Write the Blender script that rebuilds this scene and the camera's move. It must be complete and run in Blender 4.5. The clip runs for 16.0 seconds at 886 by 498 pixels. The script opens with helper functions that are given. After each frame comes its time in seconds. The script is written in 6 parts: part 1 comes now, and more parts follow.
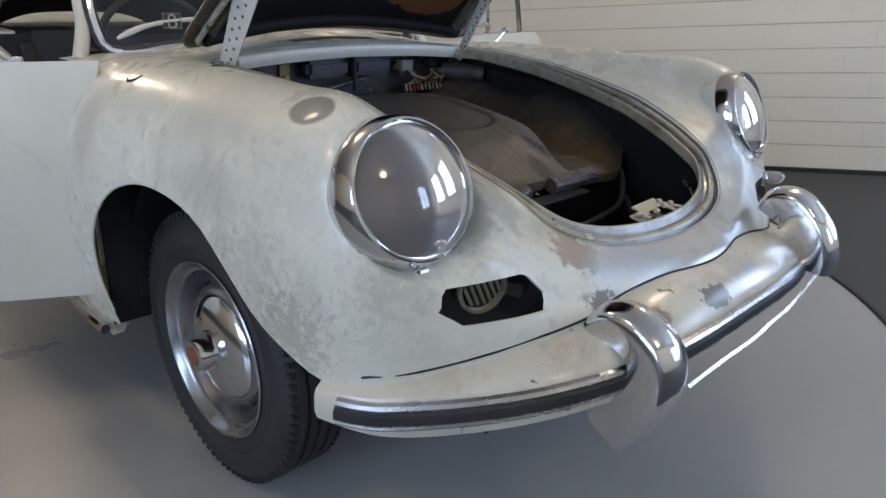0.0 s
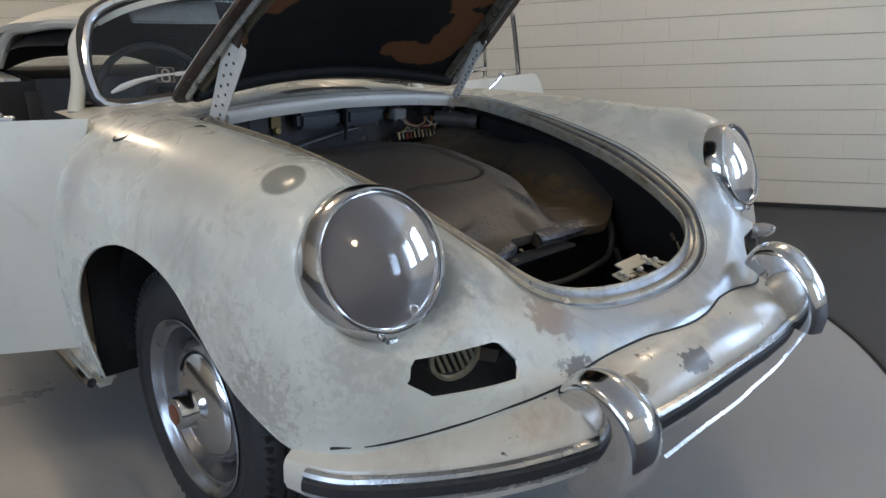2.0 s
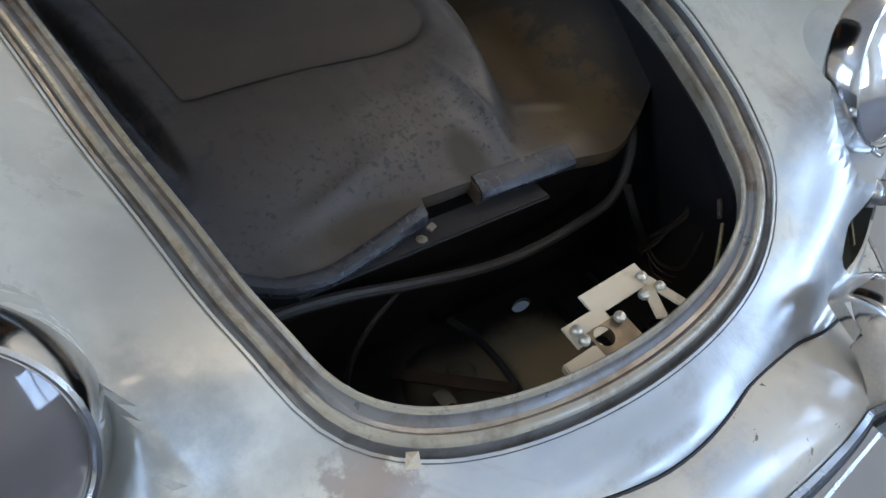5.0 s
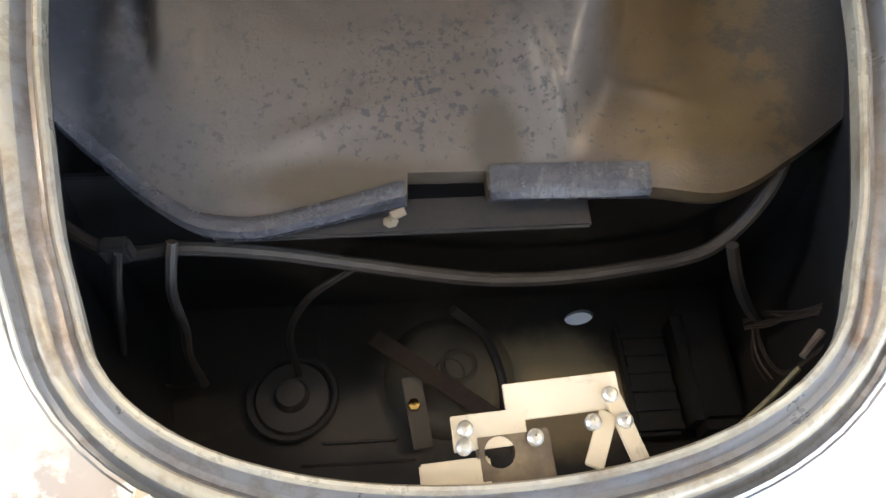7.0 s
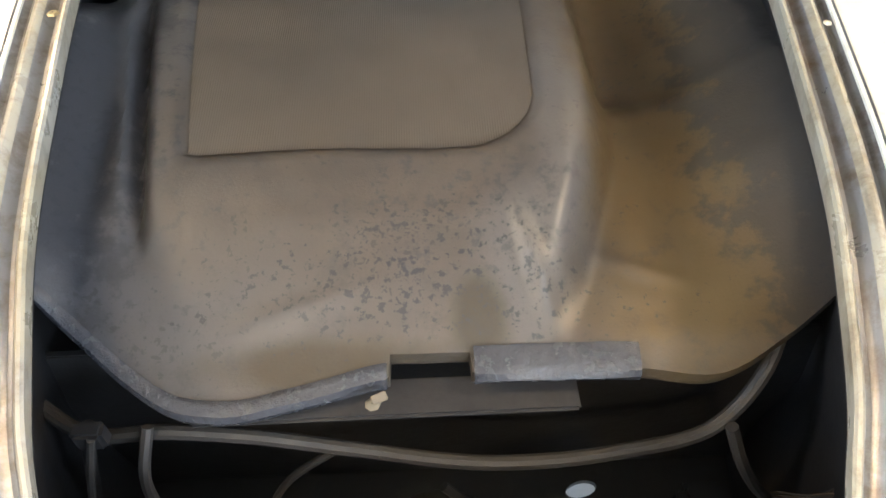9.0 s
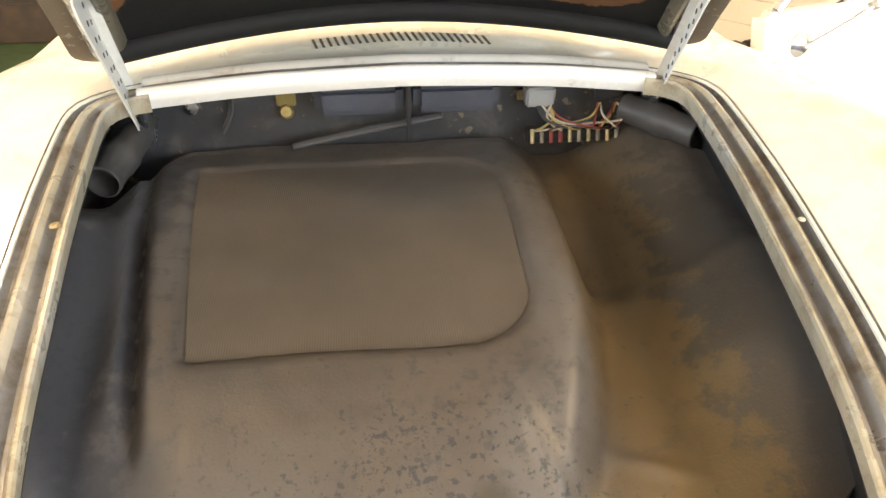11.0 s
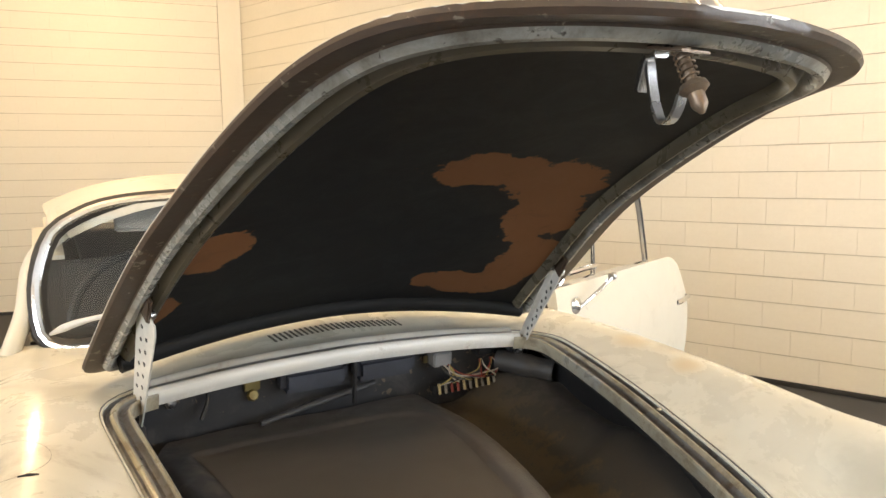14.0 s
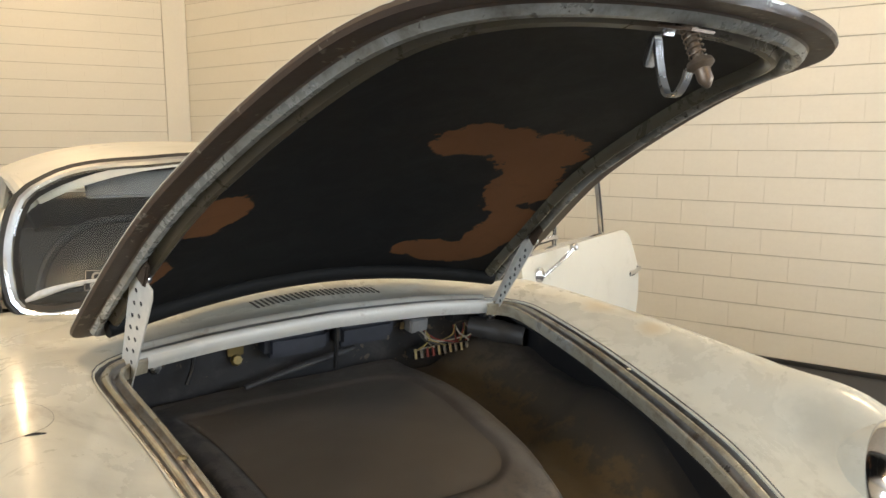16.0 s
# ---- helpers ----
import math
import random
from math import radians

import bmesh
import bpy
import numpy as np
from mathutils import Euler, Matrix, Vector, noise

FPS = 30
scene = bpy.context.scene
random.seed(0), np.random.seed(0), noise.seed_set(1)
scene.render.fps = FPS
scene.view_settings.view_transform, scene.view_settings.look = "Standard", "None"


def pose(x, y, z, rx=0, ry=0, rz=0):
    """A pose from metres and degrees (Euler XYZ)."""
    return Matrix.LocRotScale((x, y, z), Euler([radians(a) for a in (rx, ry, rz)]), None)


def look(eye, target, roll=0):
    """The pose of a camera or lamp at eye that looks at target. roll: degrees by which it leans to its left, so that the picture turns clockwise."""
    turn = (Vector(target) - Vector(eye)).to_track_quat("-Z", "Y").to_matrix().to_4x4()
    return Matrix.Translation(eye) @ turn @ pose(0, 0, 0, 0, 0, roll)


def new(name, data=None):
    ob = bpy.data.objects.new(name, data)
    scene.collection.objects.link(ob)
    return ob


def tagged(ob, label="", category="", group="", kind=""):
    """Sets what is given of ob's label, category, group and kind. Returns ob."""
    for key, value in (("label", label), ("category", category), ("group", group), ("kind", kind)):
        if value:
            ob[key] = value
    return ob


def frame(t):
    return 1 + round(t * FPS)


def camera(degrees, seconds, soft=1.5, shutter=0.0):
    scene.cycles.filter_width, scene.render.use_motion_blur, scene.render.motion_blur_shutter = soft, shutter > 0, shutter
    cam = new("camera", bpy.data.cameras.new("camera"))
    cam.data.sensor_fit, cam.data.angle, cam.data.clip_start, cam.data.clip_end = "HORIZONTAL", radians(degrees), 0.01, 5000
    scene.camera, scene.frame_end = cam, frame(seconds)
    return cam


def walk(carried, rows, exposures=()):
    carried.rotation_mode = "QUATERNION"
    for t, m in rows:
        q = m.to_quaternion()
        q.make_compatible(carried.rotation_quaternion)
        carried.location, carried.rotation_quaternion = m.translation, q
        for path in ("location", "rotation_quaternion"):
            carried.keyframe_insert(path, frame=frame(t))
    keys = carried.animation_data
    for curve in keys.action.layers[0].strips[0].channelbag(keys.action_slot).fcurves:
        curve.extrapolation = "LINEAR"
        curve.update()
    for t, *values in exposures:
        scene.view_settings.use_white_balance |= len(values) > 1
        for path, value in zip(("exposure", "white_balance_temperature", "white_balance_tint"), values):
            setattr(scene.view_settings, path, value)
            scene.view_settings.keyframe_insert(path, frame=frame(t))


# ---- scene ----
cam = camera(64.5, 16.0)
EXPOSURES = [(0, -1.22, 5200, 12), (2.5, -1.34, 5200, 12), (3.5, -1.38, 5000, 12), (4.7, -1.1, 4850, 11), (6.8, 0.43, 5450, 14), (8, 0.84, 5600, 12), (9.2, 1.1, 5900, 11), (11.3, 0.95, 6900, 13), (12.5, 0.54, 7000, 13), (13.2, 0.31, 7000, 15), (14, -0.05, 6700, 13), (14.6, -0.25, 6300, 11), (16, -0.45, 6250, 11)]
PATH = [
    (0, (-1.369, -1.369, 1.152), (-0.042, -0.061, 0.425), 2.7),
    (0.5, (-1.338, -1.372, 1.143), (-0.018, -0.07, 0.395), 2.6),
    (1, (-1.321, -1.382, 1.157), (0.006, -0.081, 0.416), 2.8),
    (1.5, (-1.315, -1.394, 1.188), (0.011, -0.072, 0.485), 2.6),
    (2, (-1.3, -1.397, 1.219), (0.015, -0.041, 0.562), 2.3),
    (2.5, (-1.203, -1.385, 1.308), (0.041, -0.004, 0.57), 2.2),
    (3, (-1.063, -1.322, 1.353), (0.118, 0.042, 0.49), 3.3),
    (3.5, (-0.88, -1.216, 1.361), (0.226, 0.125, 0.371), 3.0),
    (4, (-0.705, -1.153, 1.352), (0.337, 0.114, 0.207), 3.4),
    (4.5, (-0.575, -1.082, 1.368), (0.366, 0.169, 0.123), 3.9),
    (4.7, (-0.543, -1.024, 1.35), (0.392, 0.162, 0.039), 4.9),
    (6.8, (-0.079, -0.836, 1.293), (0.056, 0.233, -0.393), 1.8),
    (7, (-0.053, -0.83, 1.293), (0.036, 0.236, -0.397), 1.6),
    (7.5, (-0.023, -0.813, 1.285), (0.023, 0.243, -0.413), 2.0),
    (8, (-0.006, -0.793, 1.291), (0.019, 0.342, -0.355), 0.6),
    (8.5, (-0.012, -0.793, 1.307), (0.034, 0.439, -0.268), 0.1),
    (9, (-0.01, -0.773, 1.322), (0.036, 0.57, -0.159), -0.8),
    (9.2, (-0.007, -0.771, 1.322), (0.035, 0.638, -0.097), -1.3),
    (11.3, (-0.085, -0.735, 1.355), (0.135, 0.932, 0.272), 0.2),
    (11.5, (-0.101, -0.731, 1.361), (0.136, 0.956, 0.314), -0.3),
    (12, (-0.18, -0.727, 1.379), (0.211, 1.016, 0.48), 0.3),
    (12.5, (-0.299, -0.751, 1.39), (0.313, 0.997, 0.635), 0.5),
    (13, (-0.409, -0.78, 1.407), (0.361, 0.958, 0.786), -0.6),
    (13.5, (-0.503, -0.888, 1.443), (0.374, 0.845, 0.97), 0.7),
    (14, (-0.58, -0.966, 1.472), (0.408, 0.726, 1.07), 2.2),
    (14.5, (-0.631, -0.974, 1.483), (0.454, 0.668, 1.13), 2.9),
    (15, (-0.647, -0.971, 1.484), (0.463, 0.657, 1.139), 3.7),
    (15.5, (-0.658, -0.97, 1.478), (0.455, 0.647, 1.091), 3.6),
    (16, (-0.681, -0.964, 1.462), (0.443, 0.625, 1.001), 3.6),
]
# the car stands nose-down on its front wheels: its frame leans six degrees, and the path is given in that frame
LEAN = Matrix.Translation((0, 0, 0.326)) @ pose(0, 0, 0, 6) @ Matrix.Translation((0, 0, -0.326))
walk(cam, [(t, LEAN @ look(eye, target, roll)) for t, eye, target, roll in PATH], EXPOSURES)

# ---------------------------------------------------------------- light
world = bpy.data.worlds.new("world")
scene.world = world
world.use_nodes = True
_bg = world.node_tree.nodes["Background"]
_sky = world.node_tree.nodes.new("ShaderNodeTexSky")
_sky.sky_type, _sky.sun_disc = "NISHITA", False
_sky.sun_elevation, _sky.sun_rotation = radians(35), radians(120)
world.node_tree.links.new(_sky.outputs[0], _bg.inputs[0])
_bg.inputs[1].default_value = 0.1


def area_lamp(name, m, sx, sy, power, color):
    data = bpy.data.lights.new(name, "AREA")
    data.shape, data.size, data.size_y, data.energy, data.color = "RECTANGLE", sx, sy, power, color
    ob = new(name, data)
    ob.matrix_world = m
    return ob


def bulb_lamp(name, at, power, color, size=0.06):
    data = bpy.data.lights.new(name, "POINT")
    data.energy, data.color, data.shadow_soft_size = power, color, size
    ob = new(name, data)
    ob.location = at
    return ob


# ---------------------------------------------------------------- materials
def node_material(name):
    m = bpy.data.materials.new(name)
    m.use_nodes = True
    nt = m.node_tree
    return m, nt, nt.nodes["Principled BSDF"]


def ramp(nt, fac, stops):
    r = nt.nodes.new("ShaderNodeValToRGB")
    els = r.color_ramp.elements
    while len(els) < len(stops):
        els.new(0.5)
    for e, (p, c) in zip(els, stops):
        e.position, e.color = p, (*c, 1)
    nt.links.new(fac, r.inputs[0])
    return r.outputs[0]


def noise_node(nt, scale, detail=6, rough=0.6, vec=None, distortion=0.0):
    n = nt.nodes.new("ShaderNodeTexNoise")
    n.inputs["Scale"].default_value = scale
    n.inputs["Detail"].default_value = detail
    n.inputs["Roughness"].default_value = rough
    n.inputs["Distortion"].default_value = distortion
    if vec is None:
        tc = nt.nodes.new("ShaderNodeTexCoord")
        vec = tc.outputs["Object"]
    nt.links.new(vec, n.inputs["Vector"])
    return n.outputs["Fac"]


def mix(nt, fac, a, b, mode="MIX"):
    n = nt.nodes.new("ShaderNodeMix")
    n.data_type, n.blend_type = "RGBA", mode
    for sock, v in ((n.inputs[0], fac), (n.inputs[6], a), (n.inputs[7], b)):
        if isinstance(v, (int, float)):
            sock.default_value = v
        elif isinstance(v, tuple):
            sock.default_value = (*v, 1)
        else:
            nt.links.new(v, sock)
    return n.outputs[2]


def bump(nt, bsdf, height, strength, distance=0.002):
    b = nt.nodes.new("ShaderNodeBump")
    b.inputs["Strength"].default_value, b.inputs["Distance"].default_value = strength, distance
    nt.links.new(height, b.inputs["Height"])
    nt.links.new(b.outputs[0], bsdf.inputs["Normal"])
    return b


def surface(name, c1, c2, rough=0.6, metal=0.0, scale=8.0, fine=90.0, bump_strength=0.2, c3=None, spec=0.5, coat=0.0):
    """Two scales of variation: large patches between c1 and c2, fine grain in relief."""
    m, nt, b = node_material(name)
    big = noise_node(nt, scale, 5, 0.6)
    col = ramp(nt, big, [(0.35, c1), (0.65, c2)])
    small = noise_node(nt, fine, 4, 0.65)
    col = mix(nt, ramp(nt, small, [(0.40, (0, 0, 0)), (0.75, (0.6, 0.6, 0.6))]), col, c3 or tuple(0.75 * v for v in c1))
    nt.links.new(col, b.inputs["Base Color"])
    r = nt.nodes.new("ShaderNodeMapRange")
    r.inputs["To Min"].default_value, r.inputs["To Max"].default_value = max(0.02, rough - 0.1), min(1, rough + 0.1)
    nt.links.new(big, r.inputs["Value"])
    nt.links.new(r.outputs[0], b.inputs["Roughness"])
    b.inputs["Metallic"].default_value = metal
    b.inputs["Specular IOR Level"].default_value = spec
    b.inputs["Coat Weight"].default_value = coat
    if bump_strength:
        bump(nt, b, small, bump_strength)
    return m

def blob(nt, vec, centre, radii, soft=0.35, scale=9.0, wobble=0.5):
    """1 inside a ragged ellipsoid, 0 outside."""
    sub = nt.nodes.new("ShaderNodeVectorMath")
    sub.operation = "SUBTRACT"
    sub.inputs[1].default_value = centre
    nt.links.new(vec, sub.inputs[0])
    div = nt.nodes.new("ShaderNodeVectorMath")
    div.operation = "DIVIDE"
    div.inputs[1].default_value = radii
    nt.links.new(sub.outputs[0], div.inputs[0])
    length = nt.nodes.new("ShaderNodeVectorMath")
    length.operation = "LENGTH"
    nt.links.new(div.outputs[0], length.inputs[0])
    add = nt.nodes.new("ShaderNodeMath")
    add.operation = "MULTIPLY_ADD"
    nt.links.new(noise_node(nt, scale, 6, 0.65, vec), add.inputs[0])
    add.inputs[1].default_value = wobble * 2
    nt.links.new(length.outputs["Value"], add.inputs[2])
    r = nt.nodes.new("ShaderNodeMapRange")
    r.interpolation_type = "SMOOTHSTEP"
    r.inputs["From Min"].default_value, r.inputs["From Max"].default_value = 1 + wobble + soft, 1 + wobble - soft
    nt.links.new(add.outputs[0], r.inputs["Value"])
    return r.outputs[0]


def scalar_mix(nt, fac, a, b):
    n = nt.nodes.new("ShaderNodeMix")
    for sock, v in ((n.inputs[0], fac), (n.inputs[2], a), (n.inputs[3], b)):
        if isinstance(v, (int, float)):
            sock.default_value = v
        else:
            nt.links.new(v, sock)
    return n.outputs[0]


def patched(name, c1, c2, rough, patches, chips=0.0, dirt=(0.16, 0.13, 0.10), dirt_amount=0.5, dirt_scale=5.0, bump_strength=0.03, grain=150.0, metal=0.0, spec=0.5, cover=0.56, mottle=None, ragged=(9.0, 0.5), swirl=0.6, coat=0.0, chip_scale=16.0, chip_gain=0.35, chip_colour=(0.07, 0.06, 0.055), specks=None):
    """A surface with ragged patches of other coatings: (centre, radii, colour, metal, roughness, softness, strength, raggedness)."""
    m, nt, b = node_material(name)
    tc = nt.nodes.new("ShaderNodeTexCoord")
    vec = tc.outputs["Object"]
    big = noise_node(nt, 2.5, 5, 0.6, vec)
    col = ramp(nt, big, [(0.35, c1), (0.65, c2)])
    rgh, met = rough, metal
    if mottle:
        col = mix(nt, ramp(nt, noise_node(nt, 7, 8, 0.62, vec, 0.8), [(0.47, (0, 0, 0)), (0.66, (mottle[3],) * 3)]), col, mottle[:3])
    for centre, radii, colour, pm, pr, soft, strength, *own in patches:
        f = blob(nt, vec, centre, radii, soft, *(own[0] if own else ragged))
        k = nt.nodes.new("ShaderNodeMath")
        k.operation = "MULTIPLY"
        k.inputs[1].default_value = strength
        nt.links.new(f, k.inputs[0])
        f = k.outputs[0]
        col, rgh, met = mix(nt, f, col, colour), scalar_mix(nt, f, rgh, pr), scalar_mix(nt, f, met, pm)
    smear = noise_node(nt, dirt_scale, 9, 0.72, vec, swirl)
    d = ramp(nt, smear, [(cover, (0, 0, 0)), (cover + 0.2, (dirt_amount,) * 3)])
    col = mix(nt, d, col, dirt)
    if chips:
        v = nt.nodes.new("ShaderNodeTexVoronoi")
        v.inputs["Scale"].default_value = chip_scale
        v.inputs["Randomness"].default_value = 1
        nt.links.new(vec, v.inputs["Vector"])
        gate = noise_node(nt, 3.0, 3, 0.5, vec)
        a = nt.nodes.new("ShaderNodeMath")
        a.operation = "MULTIPLY_ADD"
        nt.links.new(noise_node(nt, 60, 3, 0.6, vec), a.inputs[0])
        a.inputs[1].default_value = 0.32
        nt.links.new(v.outputs["Distance"], a.inputs[2])
        g = nt.nodes.new("ShaderNodeMath")
        g.operation = "MULTIPLY_ADD"
        nt.links.new(gate, g.inputs[0])
        g.inputs[1].default_value = -chip_gain
        nt.links.new(a.outputs[0], g.inputs[2])
        spot = ramp(nt, g.outputs[0], [(0.0, (chips,) * 3), (0.018, (0, 0, 0))])
        col = mix(nt, spot, col, chip_colour)
    if specks:
        scale, thin, gate_scale, amount, tone = specks
        a = nt.nodes.new("ShaderNodeMath")
        a.operation = "MULTIPLY_ADD"
        nt.links.new(noise_node(nt, gate_scale, 3, 0.5, vec), a.inputs[0])
        a.inputs[1].default_value = 0.6
        nt.links.new(noise_node(nt, scale, 4, 0.6, vec, 0.4), a.inputs[2])
        col = mix(nt, ramp(nt, a.outputs[0], [(thin, (0, 0, 0)), (thin + 0.03, (amount,) * 3)]), col, tone)
    nt.links.new(col, b.inputs["Base Color"])
    fine = noise_node(nt, grain, 4, 0.6, vec)
    rr = nt.nodes.new("ShaderNodeMath")
    rr.operation = "MULTIPLY_ADD"
    nt.links.new(smear, rr.inputs[0])
    rr.inputs[1].default_value = 0.35
    base = scalar_mix(nt, 0.5, rgh, rgh)
    sh = nt.nodes.new("ShaderNodeMath")
    sh.operation = "SUBTRACT"
    nt.links.new(base, sh.inputs[0])
    sh.inputs[1].default_value = 0.15
    nt.links.new(sh.outputs[0], rr.inputs[2])
    nt.links.new(rr.outputs[0], b.inputs["Roughness"])
    if isinstance(met, (int, float)):
        b.inputs["Metallic"].default_value = met
    else:
        nt.links.new(met, b.inputs["Metallic"])
    b.inputs["Specular IOR Level"].default_value = spec
    b.inputs["Coat Weight"].default_value, b.inputs["Coat Roughness"].default_value = coat, 0.10
    bump(nt, b, fine, bump_strength, 0.001)
    return m


PRIMER, STEEL, STAIN, BROWN = (0.20, 0.21, 0.20), (0.46, 0.48, 0.50), (0.30, 0.24, 0.19), (0.19, 0.115, 0.085)
CREAM = patched("old_cream_paint", (0.70, 0.69, 0.60), (0.62, 0.61, 0.52), 0.26, [
    ((0.10, -0.72, 0.64), (0.36, 0.14, 0.07), STEEL, 0.75, 0.33, 0.35, 0.85),
    ((0.52, -0.62, 0.71), (0.16, 0.16, 0.12), STEEL, 0.75, 0.33, 0.35, 0.8),
    ((-0.50, -0.57, 0.76), (0.075, 0.075, 0.07), PRIMER, 0.2, 0.42, 0.4, 0.85),
    ((-0.702, -0.392, 0.935), (0.034, 0.048, 0.05), (0.15, 0.16, 0.145), 0.0, 0.5, 0.12, 0.92, (20.0, 0.12)),
    ((0.70, 0.10, 0.95), (0.07, 0.09, 0.05), (0.30, 0.29, 0.24), 0.0, 0.5, 0.6, 0.6),
    ((0.56, -0.44, 0.92), (0.05, 0.07, 0.06), (0.33, 0.32, 0.26), 0.0, 0.5, 0.8, 0.45),
    ((-0.33, -0.685, 0.68), (0.055, 0.05, 0.035), (0.22, 0.14, 0.10), 0.0, 0.45, 0.2, 0.7, (30.0, 1.3)),
    ((-0.33, -0.75, 0.605), (0.04, 0.035, 0.022), (0.10, 0.09, 0.085), 0.0, 0.5, 0.2, 0.85, (55.0, 1.5)),
    ((-0.79, -0.45, 0.58), (0.06, 0.075, 0.06), (0.22, 0.175, 0.13), 0.0, 0.55, 0.6, 0.42, (70.0, 3.4)),
    ((-0.81, -0.36, 0.66), (0.06, 0.075, 0.06), (0.30, 0.25, 0.20), 0.0, 0.55, 0.8, 0.3, (60.0, 4.0)),
    ((-0.70, -0.62, 0.70), (0.06, 0.05, 0.06), (0.30, 0.27, 0.22), 0.0, 0.5, 0.8, 0.3, (60.0, 4.0)),
    ((-0.56, -0.72, 0.70), (0.07, 0.05, 0.03), (0.34, 0.30, 0.25), 0.1, 0.5, 0.8, 0.4, (50.0, 3.0)),
    ((-0.81, -0.22, 0.78), (0.06, 0.10, 0.05), (0.40, 0.41, 0.36), 0.0, 0.5, 0.5, 0.5),
    ((0.0, 0.455, 0.94), (0.50, 0.022, 0.06), (0.40, 0.39, 0.34), 0.2, 0.42, 0.5, 0.45),
    ((-0.30, -0.62, 0.71), (0.14, 0.05, 0.05), (0.34, 0.33, 0.29), 0.4, 0.4, 0.5, 0.7),
    ((-0.20, -0.71, 0.65), (0.11, 0.08, 0.05), STEEL, 0.7, 0.33, 0.5, 0.75),
    ((-0.43, -0.45, 0.80), (0.09, 0.20, 0.08), (0.36, 0.36, 0.33), 0.35, 0.38, 0.7, 0.6),
    ((-0.37, -0.77, 0.625), (0.03, 0.03, 0.012), (0.10, 0.09, 0.085), 0.0, 0.5, 0.2, 0.9),
    ((-0.70, -0.15, 0.90), (0.12, 0.12, 0.06), (0.46, 0.45, 0.39), 0.0, 0.4, 0.7, 0.6),
    ((-0.815, 0.33, 0.80), (0.05, 0.06, 0.10), (0.40, 0.37, 0.32), 0.0, 0.5, 0.7, 0.6),
    ((0.62, 0.18, 0.95), (0.035, 0.04, 0.03), (0.55, 0.40, 0.18), 0.0, 0.4, 0.8, 0.5),
    ((0.60, 0.00, 0.95), (0.03, 0.03, 0.03), (0.55, 0.40, 0.18), 0.0, 0.4, 0.8, 0.45),
], specks=(46.0, 1.005, 4.0, 0.85, (0.09, 0.075, 0.06)), dirt=(0.27, 0.235, 0.19), dirt_amount=0.8, cover=0.56, mottle=(0.46, 0.455, 0.385, 0.35), ragged=(15.0, 0.8), coat=0.35, chip_gain=0.41, chip_scale=24.0)
BUMPER_PAINT = patched("old_bumper_paint", (0.66, 0.63, 0.54), (0.58, 0.55, 0.46), 0.30, [
    ((-0.11, -0.885, 0.60), (0.045, 0.03, 0.02), (0.13, 0.12, 0.11), 0.2, 0.45, 0.12, 0.9),
    ((-0.28, -0.86, 0.60), (0.025, 0.03, 0.02), (0.16, 0.13, 0.10), 0.2, 0.45, 0.2, 0.8),
    ((-0.50, -0.80, 0.59), (0.06, 0.05, 0.03), (0.42, 0.33, 0.24), 0.0, 0.45, 0.5, 0.6),
    ((0.05, -0.86, 0.61), (0.06, 0.05, 0.03), STEEL, 0.7, 0.3, 0.4, 0.7),
], specks=(30.0, 0.99, 5.0, 0.9, (0.08, 0.06, 0.05)), dirt=(0.25, 0.19, 0.14), dirt_amount=0.6, mottle=(0.42, 0.37, 0.29, 0.6), ragged=(40.0, 1.3), coat=0.35)
DOOR_PAINT = patched("cream_door_paint", (0.70, 0.69, 0.61), (0.64, 0.63, 0.55), 0.3, [], specks=(30.0, 1.02, 4.0, 0.8, (0.10, 0.09, 0.07)), dirt=(0.35, 0.32, 0.27), dirt_amount=0.4, coat=0.35)
CHROME = surface("chrome", (0.74, 0.74, 0.75), (0.66, 0.66, 0.67), 0.10, 1.0, 9, 200, 0.012)
DULL = surface("dull_chrome", (0.55, 0.55, 0.55), (0.42, 0.42, 0.42), 0.28, 1.0, 14, 160, 0.06)
SILVER = surface("silver_wheel_paint", (0.34, 0.34, 0.35), (0.29, 0.29, 0.30), 0.24, 0.9, 5, 60, 0.0, c3=(0.31, 0.31, 0.31))
RUBBER = surface("black_rubber", (0.018, 0.018, 0.019), (0.033, 0.032, 0.031), 0.62, 0, 12, 150, 0.25)
DARK = surface("dark_underseal", (0.006, 0.006, 0.007), (0.014, 0.013, 0.012), 0.6, 0, 6, 70, 0.5)
TUBP = patched("dusty_black_panel", (0.026, 0.027, 0.030), (0.046, 0.046, 0.048), 0.42, [], dirt=(0.15, 0.125, 0.09), dirt_amount=0.6, dirt_scale=6, bump_strength=0.15)
TUBSIDE = patched("dusty_side_panel", (0.010, 0.010, 0.011), (0.018, 0.017, 0.016), 0.40, [], dirt=(0.060, 0.048, 0.036), dirt_amount=0.5, dirt_scale=9, bump_strength=0.3, swirl=0.1, specks=(50.0, 0.94, 5.0, 0.7, (0.015, 0.015, 0.015)))
FIREWALL = patched("flaking_black_firewall", (0.020, 0.021, 0.024), (0.034, 0.035, 0.038), 0.36, [], dirt=(0.085, 0.080, 0.075), dirt_amount=0.85, dirt_scale=11, bump_strength=0.25, cover=0.50, swirl=0.5, specks=(40.0, 0.93, 5.0, 0.8, (0.16, 0.13, 0.09)))
